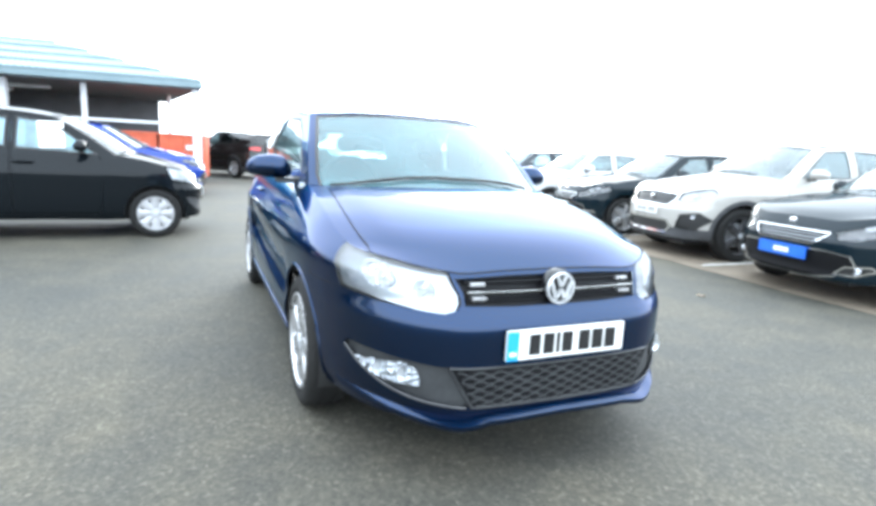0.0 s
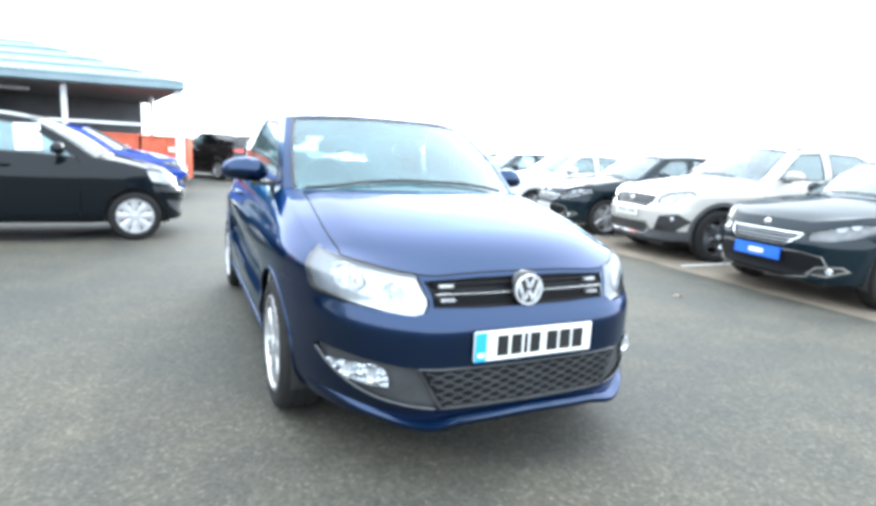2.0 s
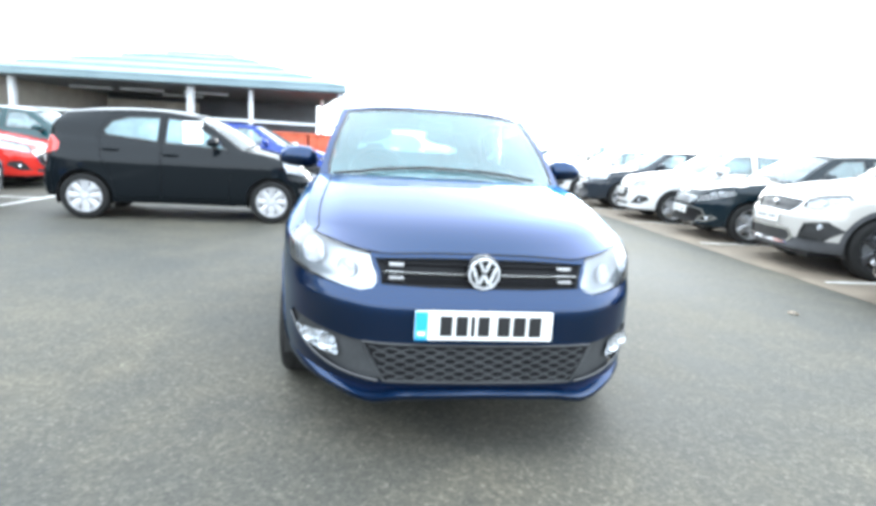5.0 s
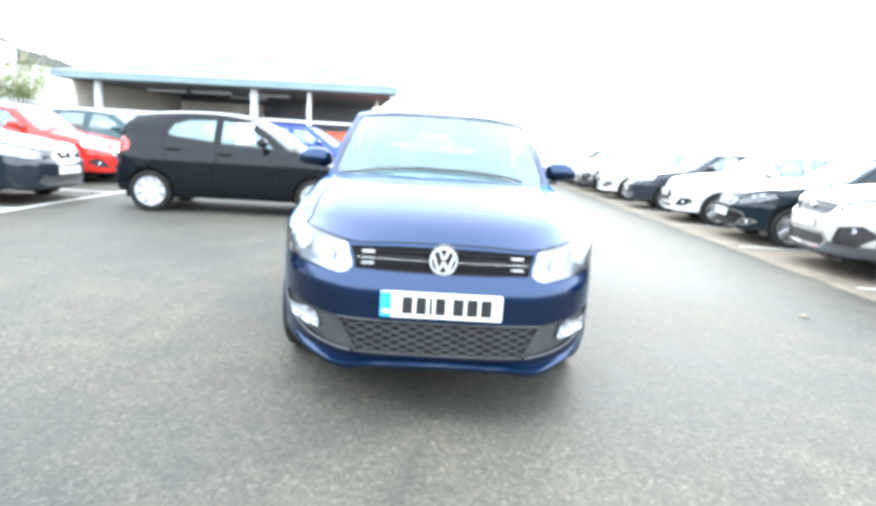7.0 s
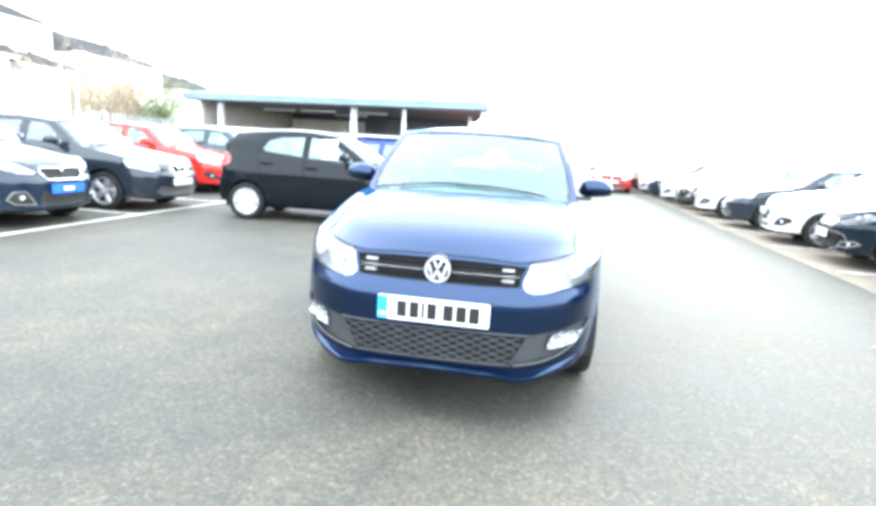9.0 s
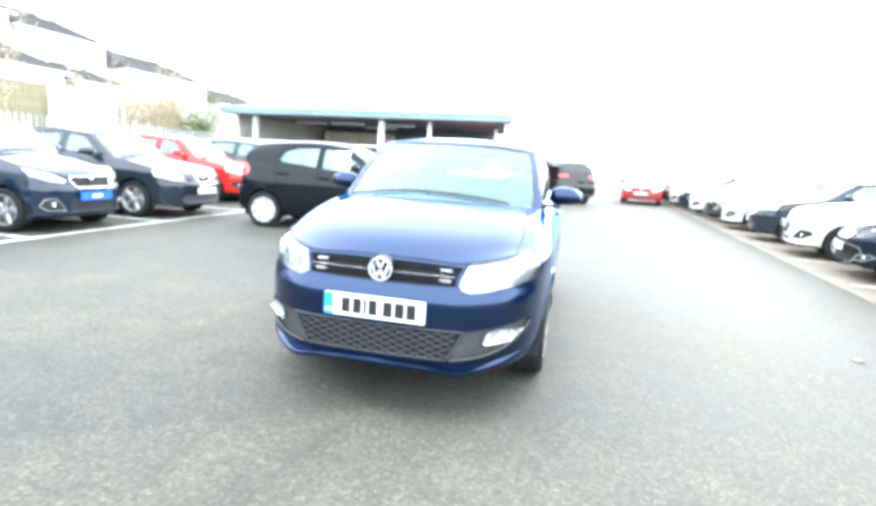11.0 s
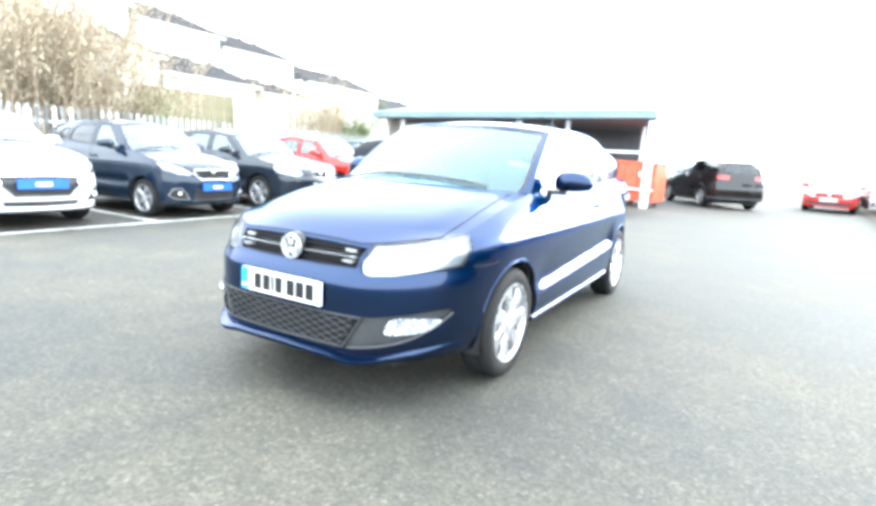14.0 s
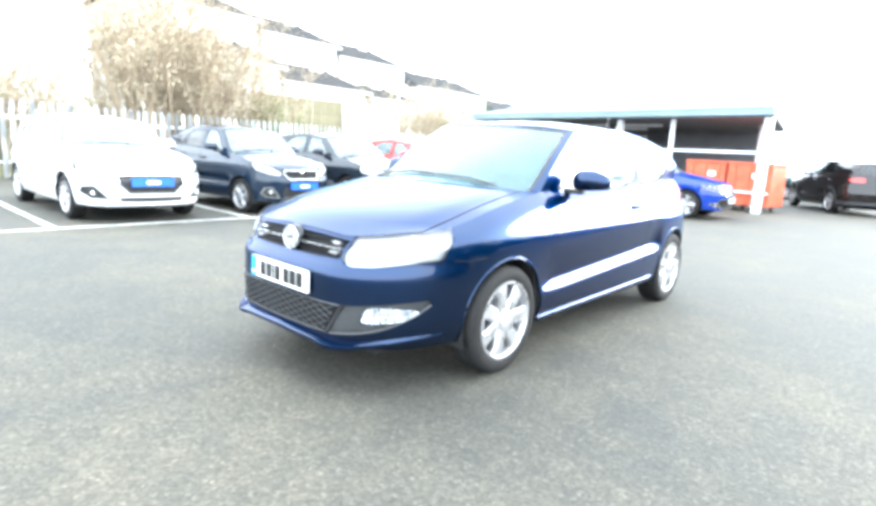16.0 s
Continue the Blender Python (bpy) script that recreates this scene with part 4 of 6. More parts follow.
        mirror_part(sh, p, top, s, p.get("mirror_mat", colour))
    screen = part("windscreen", sh.take([16], push=0.004), p.get("screen_glass", GLARE_SCREEN), top)
    part("dark_band", sh.take([27], push=0.003), GLOSS_BLACK, screen)
    part("rear_window", sh.take([15], push=0.004), glass or SIDE_GLASS, top)
    part("grille", sh.take([19], push=0.022), p.get("grille_mat", GRILLE_BLACK), top, "dark front grille")
    for z, half_w in p.get("slats", ()):
        part("grille_slat", strip_on_nose(sh, -half_w, half_w, lambda x: z, 0.005, -0.014, 12), LAMP_GREY, top)
    part("lower_intake", sh.take([20], push=0.012), p.get("intake_mat", GREY_TRIM), top)
    for s in (1, -1):
        part("bonnet_seam", tube(bmesh.new(), [(s * q.x, q.y, q.z - 0.001) for q in sh.seam], 0.0035, 5), GRILLE_BLACK, top)
    # wheel arches, floor and wheels
    hw = p["width"] / 2
    for y in ax:
        for s in (1, -1):
            bm = bmesh.new()
            n = 20
            a = [[bm.verts.new((s * xx, y + (R + 0.004) * math.cos(t), tyre_z + 0.012 + (R + 0.004) * math.sin(t))) for t in np.linspace(-0.35, math.pi + 0.35, n)] for xx in (hw - 0.045, hw - 0.30)]
            for k in range(n - 1):
                bm.faces.new((a[0][k], a[0][k + 1], a[1][k + 1], a[1][k]))
            bm.faces.new(a[1])
            part("wheel_arch", bm, TRIM, top)
            wheel(p, top, s * (hw - p["tread"] / 2 - 0.012 - p.get("tuck", 0.016)), y, s < 0)
    L = p["length"]
    part("floor_pan", box(-hw + 0.28, hw - 0.28, 0.16, L - 0.2, 0.19, 0.25, bevel=0.03), TRIM, top)
    # cabin
    c0, c1 = p["cowl"][0][1], p["cowl"][0][2]
    bm = bmesh.new()
    add_box(bm, -hw + 0.16, hw - 0.16, c0 + 0.10, c0 + 0.58, c1 - 0.22, c1 - 0.055, 0.05)
    add_box(bm, 0.06 - 0.42 - 0.19, -0.36 + 0.19, c0 + 0.42, c0 + 0.62, c1 - 0.08, c1 - 0.015, 0.03)
    part("dashboard", bm, CABIN, top)
    seat_y = p.get("seat_y", 1.95)
    for s in (-0.37, 0.37):
        part("front_seat", seat_mesh(s, seat_y, 0.31), CABIN, top, smooth=50)
    if detail > 0:
        bm = seat_mesh(0, seat_y + 0.85, 0.46, 1.2, False)
        part("rear_seat", bm, CABIN, top, smooth=50)
        for s in (-0.35, 0.35):
            part("headrest", box(s - 0.12, s + 0.12, seat_y + 1.50, seat_y + 1.58, 0.95, 1.06, bevel=0.03), CABIN, top)
    bm = bmesh.new()
    tilt = Matrix.Translation((-0.36, c0 + 0.72, c1 - 0.045)) @ Matrix.Rotation(radians(-25), 4, "X")
    lathe(bm, [(0.185 + 0.016 * math.cos(t), 0.016 * math.sin(t)) for t in np.linspace(0, 2 * math.pi, 9)], 28, "Y")
    add_box(bm, -0.17, 0.17, -0.012, 0.012, -0.02, 0.02)
    lathe(bm, [(0.07, 0.02), (0.06, 0.03), (0.001, 0.032)], 16, "Y")
    bmesh.ops.transform(bm, verts=bm.verts, matrix=tilt)
    part("steering_wheel", bm, TRIM, top)
    rf = p["roof_front"][0]
    part("rear_view_mirror", box(-0.11, 0.11, rf[1] + 0.02, rf[1] + 0.05, rf[2] - 0.14, rf[2] - 0.075, bevel=0.012), TRIM, top)
    # wipers at the foot of the windscreen
    for x0, x1, lift in ((-0.62, -0.02, 0.05), (-0.06, 0.50, 0.04)):
        pts = []
        for x in np.linspace(x0, x1, 9):
            y = c0 + 0.03 + 0.10 * (abs(x) / 0.6) ** 2 + lift * 0.6
            pts.append((x, y, sh.top(x, y) + 0.012))
        part("wiper", tube(bmesh.new(), pts, 0.008, 6), TRIM, top)
    if p.get("rails"):
        for s in (1, -1):
            pts = [(s * (q[0] - 0.03), q[1], sh.top(q[0] - 0.04, q[1]) + h) for q, h in ((p["roof_front"][-1], 0.0), ((p["rail"][0]), 0.045), ((p["rail"][-1]), 0.045), (p["roof_rear"][-1], -0.005))]
            part("roof_rail", tube(bmesh.new(), [tuple(r) for r in spline(pts, 14)], 0.014, 6), p.get("rail_mat", TRIM), top)
    if style:
        plate(top, sh, p["plate_z"], style)
    if badge and detail < 2:
        z = p.get("badge_z", 0.69)
        y = sh.front(0, z)
        bm = bmesh.new()
        lathe(bm, [(0.038, y + 0.02), (0.038, y - 0.004), (0.028, y - 0.008), (0.001, y - 0.008)], 20, "Y", (0, 0, z))
        part("badge", bm, CHROME, top)
    return top, sh


# ---------------------------------------------------------------- the blue hatchback
hatch, hs = build_car("blue_hatchback", "glossy navy blue three-door hatchback with silver alloy wheels on tarmac", HATCH, NAVY, pose(0, 0, 0), "bars", "", None, 2)


def finish_hatch(top, sh):
    # grille: two dark slats, one bright strip and small bright ticks at both ends
    part("grille_slat", strip_on_nose(sh, -0.375, 0.375, lambda x: 0.734, 0.006, -0.006), GRILLE_BLACK, top)
    part("grille_slat", strip_on_nose(sh, -0.375, 0.375, lambda x: 0.674, 0.006, -0.006), GRILLE_BLACK, top)
    part("grille_strip", strip_on_nose(sh, -0.376, 0.376, lambda x: 0.704, 0.0034, 0.006), CHROME, top, "thin chrome grille strip")
    for s in (1, -1):
        for z in (0.728, 0.681):
            a, b = sorted((s * 0.30, s * 0.355))
            part("grille_tick", strip_on_nose(sh, a, b, lambda x: z, 0.0065, 0.003, 6), ALLOY, top)
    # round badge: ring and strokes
    z, y = 0.712, sh.front(0, 0.712) - 0.030
    bm = bmesh.new()
    lathe(bm, [(0.0605, y + 0.05), (0.0605, y + 0.004), (0.0588, y), (0.0535, y), (0.051, y + 0.006), (0.051, y + 0.03)], 48, "Y", (0, 0, z))
    bmesh.ops.recalc_face_normals(bm, faces=bm.faces)
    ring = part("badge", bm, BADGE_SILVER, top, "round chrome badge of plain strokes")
    bm = bmesh.new()
    lathe(bm, [(0.068, y + 0.05), (0.068, y + 0.014), (0.066, y + 0.011), (0.060, y + 0.012), (0.001, y + 0.012)], 40, "Y", (0, 0, z))
    part("badge_back", bm, GLOSS_BLACK, ring)
    def stroke(a, b, w=0.006):
        bm = bmesh.new()
        a, b = Vector(a) * 0.89, Vector(b) * 0.89
        n = Vector((-(b - a).y, (b - a).x)).normalized() * w
        prism(bm, [tuple(a + n), tuple(b + n), tuple(b - n), tuple(a - n)], 0.014, Matrix.Translation((0, y, z)))
        part("badge_stroke", bm, BADGE_SILVER, ring, smooth=30)
    for s in (1, -1):
        stroke((s * 0.022, 0.053), (s * 0.003, 0.008), 0.0052)
        stroke((s * 0.049, 0.028), (s * 0.022, -0.050), 0.0052)
        stroke((s * 0.022, -0.050), (s * 0.003, -0.004), 0.0052)
    # lower intake: a net of flat hexagon cells in a frame
    bm = bmesh.new()
    cell, rise = 0.074, 0.019
    row = 0
    zz = 0.308
    while zz < 0.436:
        lim = table(zz, [(0.30, 0.362), (0.447, 0.440)])
        shift = 0 if row % 2 else cell / 2
        pts = []
        x = -lim
        k0 = int(math.floor((-lim - shift) / cell))
        for k in range(k0, -k0 + 2):
            for t, h in ((0.0, 0), (0.28, rise * 0.5), (0.5, rise * 0.5), (0.78, 0)):
                xx = shift + (k + t) * cell
                if abs(xx) <= lim:
                    pts.append((xx, sh.front(xx, zz) - 0.007, zz + h))
        if len(pts) > 2:
            for a, b in zip(pts, pts[1:]):
                d = (Vector(b) - Vector(a)).normalized()
                up = Vector((0, 0, 0.0037))
                back = Vector((0, 0.006, 0))
                q = [Vector(a) + up, Vector(b) + up, Vector(b) - up, Vector(a) - up]
                v = [bm.verts.new(r) for r in q] + [bm.verts.new(r + back) for r in q]
                for f in ((0, 1, 2, 3), (0, 4, 5, 1), (3, 2, 6, 7)):
                    bm.faces.new([v[i] for i in f])
        zz += rise * 0.86
        row += 1
    # black sheet that paints the opening's shade behind the net, and its frame
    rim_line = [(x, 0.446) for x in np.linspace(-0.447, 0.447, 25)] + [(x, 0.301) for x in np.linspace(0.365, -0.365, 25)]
    shade_sheet = bmesh.new()
    up = [shade_sheet.verts.new((x, sh.front(x, z) - 0.0015, z)) for x, z in rim_line]
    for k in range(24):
        shade_sheet.faces.new((up[k], up[k + 1], up[48 - k], up[49 - k]))
    part("intake_shade", shade_sheet, GRILLE_BLACK, top, smooth=0)
    edge = [(x, sh.front(x, z) - 0.003, z) for x, z in rim_line + rim_line[:1]]
    part("intake_frame", tube(bmesh.new(), edge, 0.0060, 6), INTAKE_GREY, top)
    # the blade along the foot of the bumper, lowest and furthest out at its two corners
    blade = bmesh.new()
    rows = []
    for x in np.linspace(-0.755, 0.755, 61):
        ax_ = abs(x)
        z = table(ax_, [(0.0, 0.253), (0.30, 0.247), (0.42, 0.236), (0.47, 0.238), (0.60, 0.260), (0.755, 0.290)])
        out = table(ax_, [(0.0, 0.030), (0.30, 0.036), (0.40, 0.056), (0.46, 0.050), (0.60, 0.022), (0.755, 0.004)])
        y = sh.front(x, z + 0.02)
        rows.append([blade.verts.new((x, y + dy, z + dz)) for dy, dz in ((0.012, 0.034), (-0.35 * out, 0.026), (-out, 0.012), (-out + 0.001, -0.004), (-out + 0.012, -0.012), (0.06, -0.010))])
    for a, b in zip(rows, rows[1:]):
        for q in range(5):
            blade.faces.new((a[q], b[q], b[q + 1], a[q + 1]))
    bmesh.ops.recalc_face_normals(blade, faces=blade.faces)
    part("front_lip", blade, NAVY, top, smooth=35)
    part("intake_mesh", bm, INTAKE_GREY, top, "dark honeycomb intake mesh", smooth=0)
    for s in (1, -1):
        # fog lamp in its pod
        out = [(0.540, 0.376), (0.548, 0.425), (0.562, 0.443), (0.617, 0.450), (0.708, 0.437), (0.712, 0.428), (0.696, 0.398), (0.655, 0.380), (0.60, 0.373)]
        bm = bmesh.new()
        c = rounded(out, 24)
        rim_pts = [(s * x, sh.front(x, z) - 0.006, z) for x, z in c]
        mid = Vector((sum(q[0] for q in rim_pts) / len(c), sum(q[1] for q in rim_pts) / len(c), sum(q[2] for q in rim_pts) / len(c)))
        a = [bm.verts.new(q) for q in rim_pts]
        b = [bm.verts.new(mid.lerp(Vector(q), 0.82) + Vector((0, -0.004, 0))) for q in rim_pts]
        c2 = bm.verts.new(mid + Vector((0, -0.006, 0)))
        n = len(a)
        for k in range(n):
            bm.faces.new((a[k], a[(k + 1) % n], b[(k + 1) % n], b[k]))
            bm.faces.new((b[k], b[(k + 1) % n], c2))
        bmesh.ops.recalc_face_normals(bm, faces=bm.faces)
        fog = part("fog_lamp", bm, CLEAR_LENS, top, "clear fog lamp")
        bm = bmesh.new()
        a = [bm.verts.new(Vector(q) + Vector((0, 0.002, 0))) for q in rim_pts]
        c2 = bm.verts.new(mid + Vector((0, 0.006, 0)))
        for k in range(n):
            bm.faces.new((a[k], a[(k + 1) % n], c2))
        part("lamp_housing", bm, FACET, fog)
        for fx, fz, fr in ((0.585, 0.411, 0.028), (0.655, 0.415, 0.024)):
            bm = bmesh.new()
            fy = sh.front(fx, fz) - 0.004
            lathe(bm, [(fr, fy), (fr * 0.8, fy + 0.003), (fr * 0.3, fy + 0.006), (0.001, fy + 0.004)], 16, "Y", (s * fx, 0, fz))
            part("reflector", bm, REFLECTOR, fog)
        low_edge = [(s * x, sh.front(x, z) - 0.003, z) for x, z in spline([(0.385, 0.300), (0.53, 0.319), (0.63, 0.353), (0.70, 0.405), (0.741, 0.462)], 16)]
        part("intake_edge", tube(bmesh.new(), low_edge, 0.005, 6), GREY_TRIM, top)
        # rolled edges of the wheel arches, and the joint from the lamp to the front arch
        for cy in HATCH["axles"]:
            rim_r, cz = HATCH["arch"] + 0.004, HATCH["tyre"] + 0.012
            ring = [(cy + rim_r * math.cos(a), cz + rim_r * math.sin(a)) for a in np.linspace(-0.12, math.pi + 0.12, 30)]
            part("arch_edge", tube(bmesh.new(), [(s * (sh.flank(y, z) - 0.002), y, z) for y, z in ring], 0.0075, 8), NAVY, top)
        joint = [(s * (sh.flank(y, z) + 0.0005), y, z) for y, z in ((0.47, 0.672), (0.52, 0.668), (0.57, 0.666), (0.63, 0.668), (0.68, 0.676))]
        part("bumper_joint", tube(bmesh.new(), joint, 0.0022, 5), GRILLE_BLACK, top)
        # sill strip along the foot of the doors
        pts = [(s * (sh.flank(y, 0.25 + (y - 1.2) * 0.018) - 0.002), y, 0.25 + (y - 1.2) * 0.018) for y in np.linspace(1.22, 2.92, 12)]
        part("sill_strip", tube(bmesh.new(), pts, 0.019, 10), NAVY, top)
    # aerial at the rear of the roof
    part("aerial", tube(bmesh.new(), [(0, 3.45, sh.top(0, 3.45)), (0, 3.52, sh.top(0, 3.45) + 0.09), (0, 3.60, sh.top(0, 3.45) + 0.20)], [0.009, 0.006, 0.003], 8), TRIM, top)


finish_hatch(hatch, hs)


# ---------------------------------------------------------------- the other cars of the yard
BLADE = dict(spokes=5, spoke_wide=0.42, hub=ALLOY)
SMALL_5 = vary(3.47, 1.66, 1.465, 0.290, (0.58, 2.88), spokes=8, spoke_wide=0.84, hub=HUBCAP, res=0.7,
               grille=[(-0.1, 0.63), (0.30, 0.63), (0.30, 0.67), (-0.1, 0.67)],
               pillar=0.98, cowl=[(0, 0.76, 1.00), (0.36, 0.80, 0.99)], crest=[(0, 0.20, 0.85), (0, 0.37, 0.905), (0, 0.56, 0.955)],
               screen_mid=[(0, 1.09, 1.232)], a_pillar=[(0.655, 1.28, 1.193)], mirror=(1.28, 1.0), first_glass=True, screen_glass=DARK_SCREEN,
               ledge=[(0.4, 0.0), (0.7, 0.0)],
               windows=[[(1.15, 0.965), (1.40, 1.175), (1.62, 1.318), (1.90, 1.345), (1.93, 1.005)], [(2.01, 1.015), (1.98, 1.345), (2.36, 1.325), (2.56, 1.26), (2.66, 1.13), (2.62, 1.075)]])
CITY = vary(3.475, 1.615, 1.46, 0.285, (0.68, 3.02), surround=0.007, **BLADE, res=0.7,
            grille=[(-0.1, 0.595), (0.28, 0.590), (0.36, 0.69), (0.33, 0.742), (-0.1, 0.742)],
            intake=[(-0.1, 0.47), (0.36, 0.47), (0.40, 0.36), (0.36, 0.27), (-0.1, 0.26)], intake_mat=TRIM,
            lamp=[(0.36, 0.70), (0.42, 0.66), (0.60, 0.68), (0.74, 0.74), (0.745, 0.86), (0.70, 0.87), (0.50, 0.79)], plate_z=0.485,
            pod=[(0.44, 0.29), (0.47, 0.35), (0.56, 0.47), (0.66, 0.46), (0.70, 0.36), (0.64, 0.30)], pod_mat=CHROME, fog_at=(0.575, 0.385))
LION = vary(3.97, 1.739, 1.46, 0.302, **BLADE, res=0.7,
            grille=[(-0.1, 0.40), (0.30, 0.40), (0.42, 0.52), (0.47, 0.655), (-0.1, 0.67)], grille_mat=TRIM, surround=0.02,
            intake=[(-0.1, 0.345), (0.42, 0.35), (0.40, 0.29), (-0.1, 0.28)], intake_mat=TRIM, plate_z=0.555, badge_z=0.71,
            pod=[(0.50, 0.33), (0.56, 0.36), (0.68, 0.50), (0.78, 0.49), (0.80, 0.42), (0.70, 0.335)], fog_at=(0.685, 0.405))
SPORT = vary(4.05, 1.693, 1.445, 0.304, **BLADE, res=0.6,
             grille=[(-0.1, 0.62), (0.16, 0.62), (0.22, 0.73), (-0.1, 0.74)], grille_mat=GRILLE_BLACK, surround=0.006, plate_z=0.475,
             intake=[(-0.1, 0.40), (0.50, 0.41), (0.56, 0.32), (0.45, 0.25), (-0.1, 0.25)])
FAMILY = vary(4.253, 1.804, 1.46, 0.315, (0.76, 3.38), **BLADE, res=0.75, lamp_mat=DARK_ALLOY,
              grille=[(-0.1, 0.535), (0.30, 0.535), (0.41, 0.625), (0.42, 0.660), (-0.1, 0.665)], grille_mat=GRILLE_BLACK, surround=0.009, slats=[(0.565, 0.31), (0.595, 0.345), (0.625, 0.38)],
              intake=[(-0.1, 0.49), (0.44, 0.50), (0.62, 0.475), (0.66, 0.39), (0.52, 0.265), (0.30, 0.225), (-0.1, 0.22)], intake_mat=GRILLE_BLACK, intake_rim=0.012,
              lamp=[(0.46, 0.665), (0.50, 0.605), (0.62, 0.610), (0.78, 0.665), (0.86, 0.735), (0.84, 0.80), (0.74, 0.775), (0.58, 0.715)], plate_z=0.44, badge_z=0.72,
              pod=[(0.50, 0.29), (0.58, 0.375), (0.74, 0.40), (0.78, 0.36), (0.66, 0.29)], pod_mat=CHROME, fog_at=(0.66, 0.345))
SUV = vary(4.447, 1.841, 1.63, 0.350, (0.82, 3.495), **BLADE, res=0.75, cladding=0.40, rails=True,
           grille=[(-0.1, 0.665), (0.38, 0.655), (0.48, 0.74), (0.52, 0.845), (-0.1, 0.865)], grille_mat=TRIM, surround=0.016,
           intake=[(-0.1, 0.50), (0.42, 0.50), (0.50, 0.40), (0.40, 0.31), (-0.1, 0.30)], intake_mat=TRIM, intake_rim=0.03,
           lamp=[(0.50, 0.83), (0.53, 0.75), (0.66, 0.74), (0.80, 0.79), (0.85, 0.88), (0.80, 0.93), (0.62, 0.89)], plate_z=0.60, badge_z=0.77, ring=0.055, tail_lamp=[(4.22, 0.99), (4.20, 1.05), (4.30, 1.09), (4.50, 1.09), (4.50, 0.97), (4.34, 0.97)],
           pod=[(0.54, 0.40), (0.60, 0.58), (0.78, 0.62), (0.86, 0.53), (0.76, 0.39)], fog_at=(0.72, 0.55))
WAGON = vary(4.40, 1.80, 1.50, 0.315, **BLADE, res=0.5)


def facing(x, y, turn):
    """The pose of a car whose nose stands at x, y. turn 0 looks along -y, 90 along +x, -90 along -x."""
    return pose(x, y, 0, 0, 0, turn)


ROW_A, ROW_B = "cars along the palisade fence", "cars along the yard's far edge"
# along the fence, noses towards the aisle
build_car("white_hatchback", "white five-door hatchback with blue dealer plate beside the fence", LION, WHITE_PAINT, facing(-5.56, 1.50, 91), "blue", ROW_A)
build_car("city_car", "dark blue city car with blue dealer plate in a bay", CITY, DARK_BLUE, facing(-5.48, 3.90, 94), "blue", ROW_A, PRIVACY)
build_car("charcoal_hatchback", "charcoal hatchback with alloy wheels and a white plate, in a bay", SPORT, CHARCOAL, facing(-5.40, 6.22, 92), "white", ROW_A)
build_car("red_hatchback", "bright red hatchback in a bay by the fence", LION, RED_PAINT, facing(-6.25, 9.5, 92), "white", ROW_A)
build_car("dark_hatchback", "dark teal hatchback at the end of the fence row", WAGON, TEAL, facing(-5.2, 11.4, 92), "white", ROW_A)
# across the yard behind the blue hatchback
black, black_shell = build_car("black_hatchback", "black five-door hatchback with silver wheel trims, paper in its window", SMALL_5, BLACK_PAINT, facing(-1.17, 6.74, 95), "white", "", PALE_GLASS)
build_car("royal_blue_car", "royal blue hatchback parked in front of the canopy", {**FAMILY, "hub": ALLOY}, ROYAL, facing(-1.0, 12.3, 92), "white", "")
build_car("dark_suv", "dark brown sport utility vehicle seen from its tail", SUV, BROWN_PAINT, facing(-0.95, 22.3, -150), None, "", PRIVACY)
build_car("red_coupe", "low red car standing across the yard", vary(3.9, 1.68, 1.27, 0.29, res=0.5), RED_PAINT, facing(3.85, 21.8, -8), "white", "")
build_car("teal_hatchback", "small dark teal hatchback far across the yard", vary(3.6, 1.65, 1.47, 0.285, res=0.45), TEAL, facing(-3.0, 26.0, -90), "white", "")
# the long row with its noses towards the aisle
build_car("dark_family_car", "black family hatchback with chrome grille and blue dealer plate", FAMILY, JET, facing(4.12, 2.00, -100), "blue", ROW_B)
build_car("silver_suv", "silver sport utility vehicle with dark cladding and black alloy wheels", {**SUV, "hub": DARK_ALLOY}, SILVER, facing(4.57, 4.32, -102), "white", ROW_B)
build_car("dark_family_car", "black family hatchback with chrome grille and white plate", FAMILY, JET, facing(4.80, 6.62, -102), "white", ROW_B)
build_car("white_hatchback", "white five-door hatchback with a white plate in the long row", LION, WHITE_PAINT, facing(4.84, 8.9, -102), "white", ROW_B)
build_car("dark_hatchback", "charcoal hatchback in the long row", SPORT, CHARCOAL, facing(4.88, 11.2, -102), "white", ROW_B)
white_far, _ = build_car("white_hatchback", "white hatchback far down the long row", {**LION, "res": 0.5}, WHITE_PAINT, facing(4.9, 13.6, -102), "white", ROW_B)
grey_far, _ = build_car("silver_suv", "silver sport utility vehicle far down the long row", {**SUV, "res": 0.5}, SILVER, facing(4.95, 15.9, -101), "white", ROW_B)
dark_far, _ = build_car("dark_hatchback", "dark hatchback far down the long row", {**SPORT, "res": 0.5}, CHARCOAL, facing(5.0, 20.4, -100), "white", ROW_B)
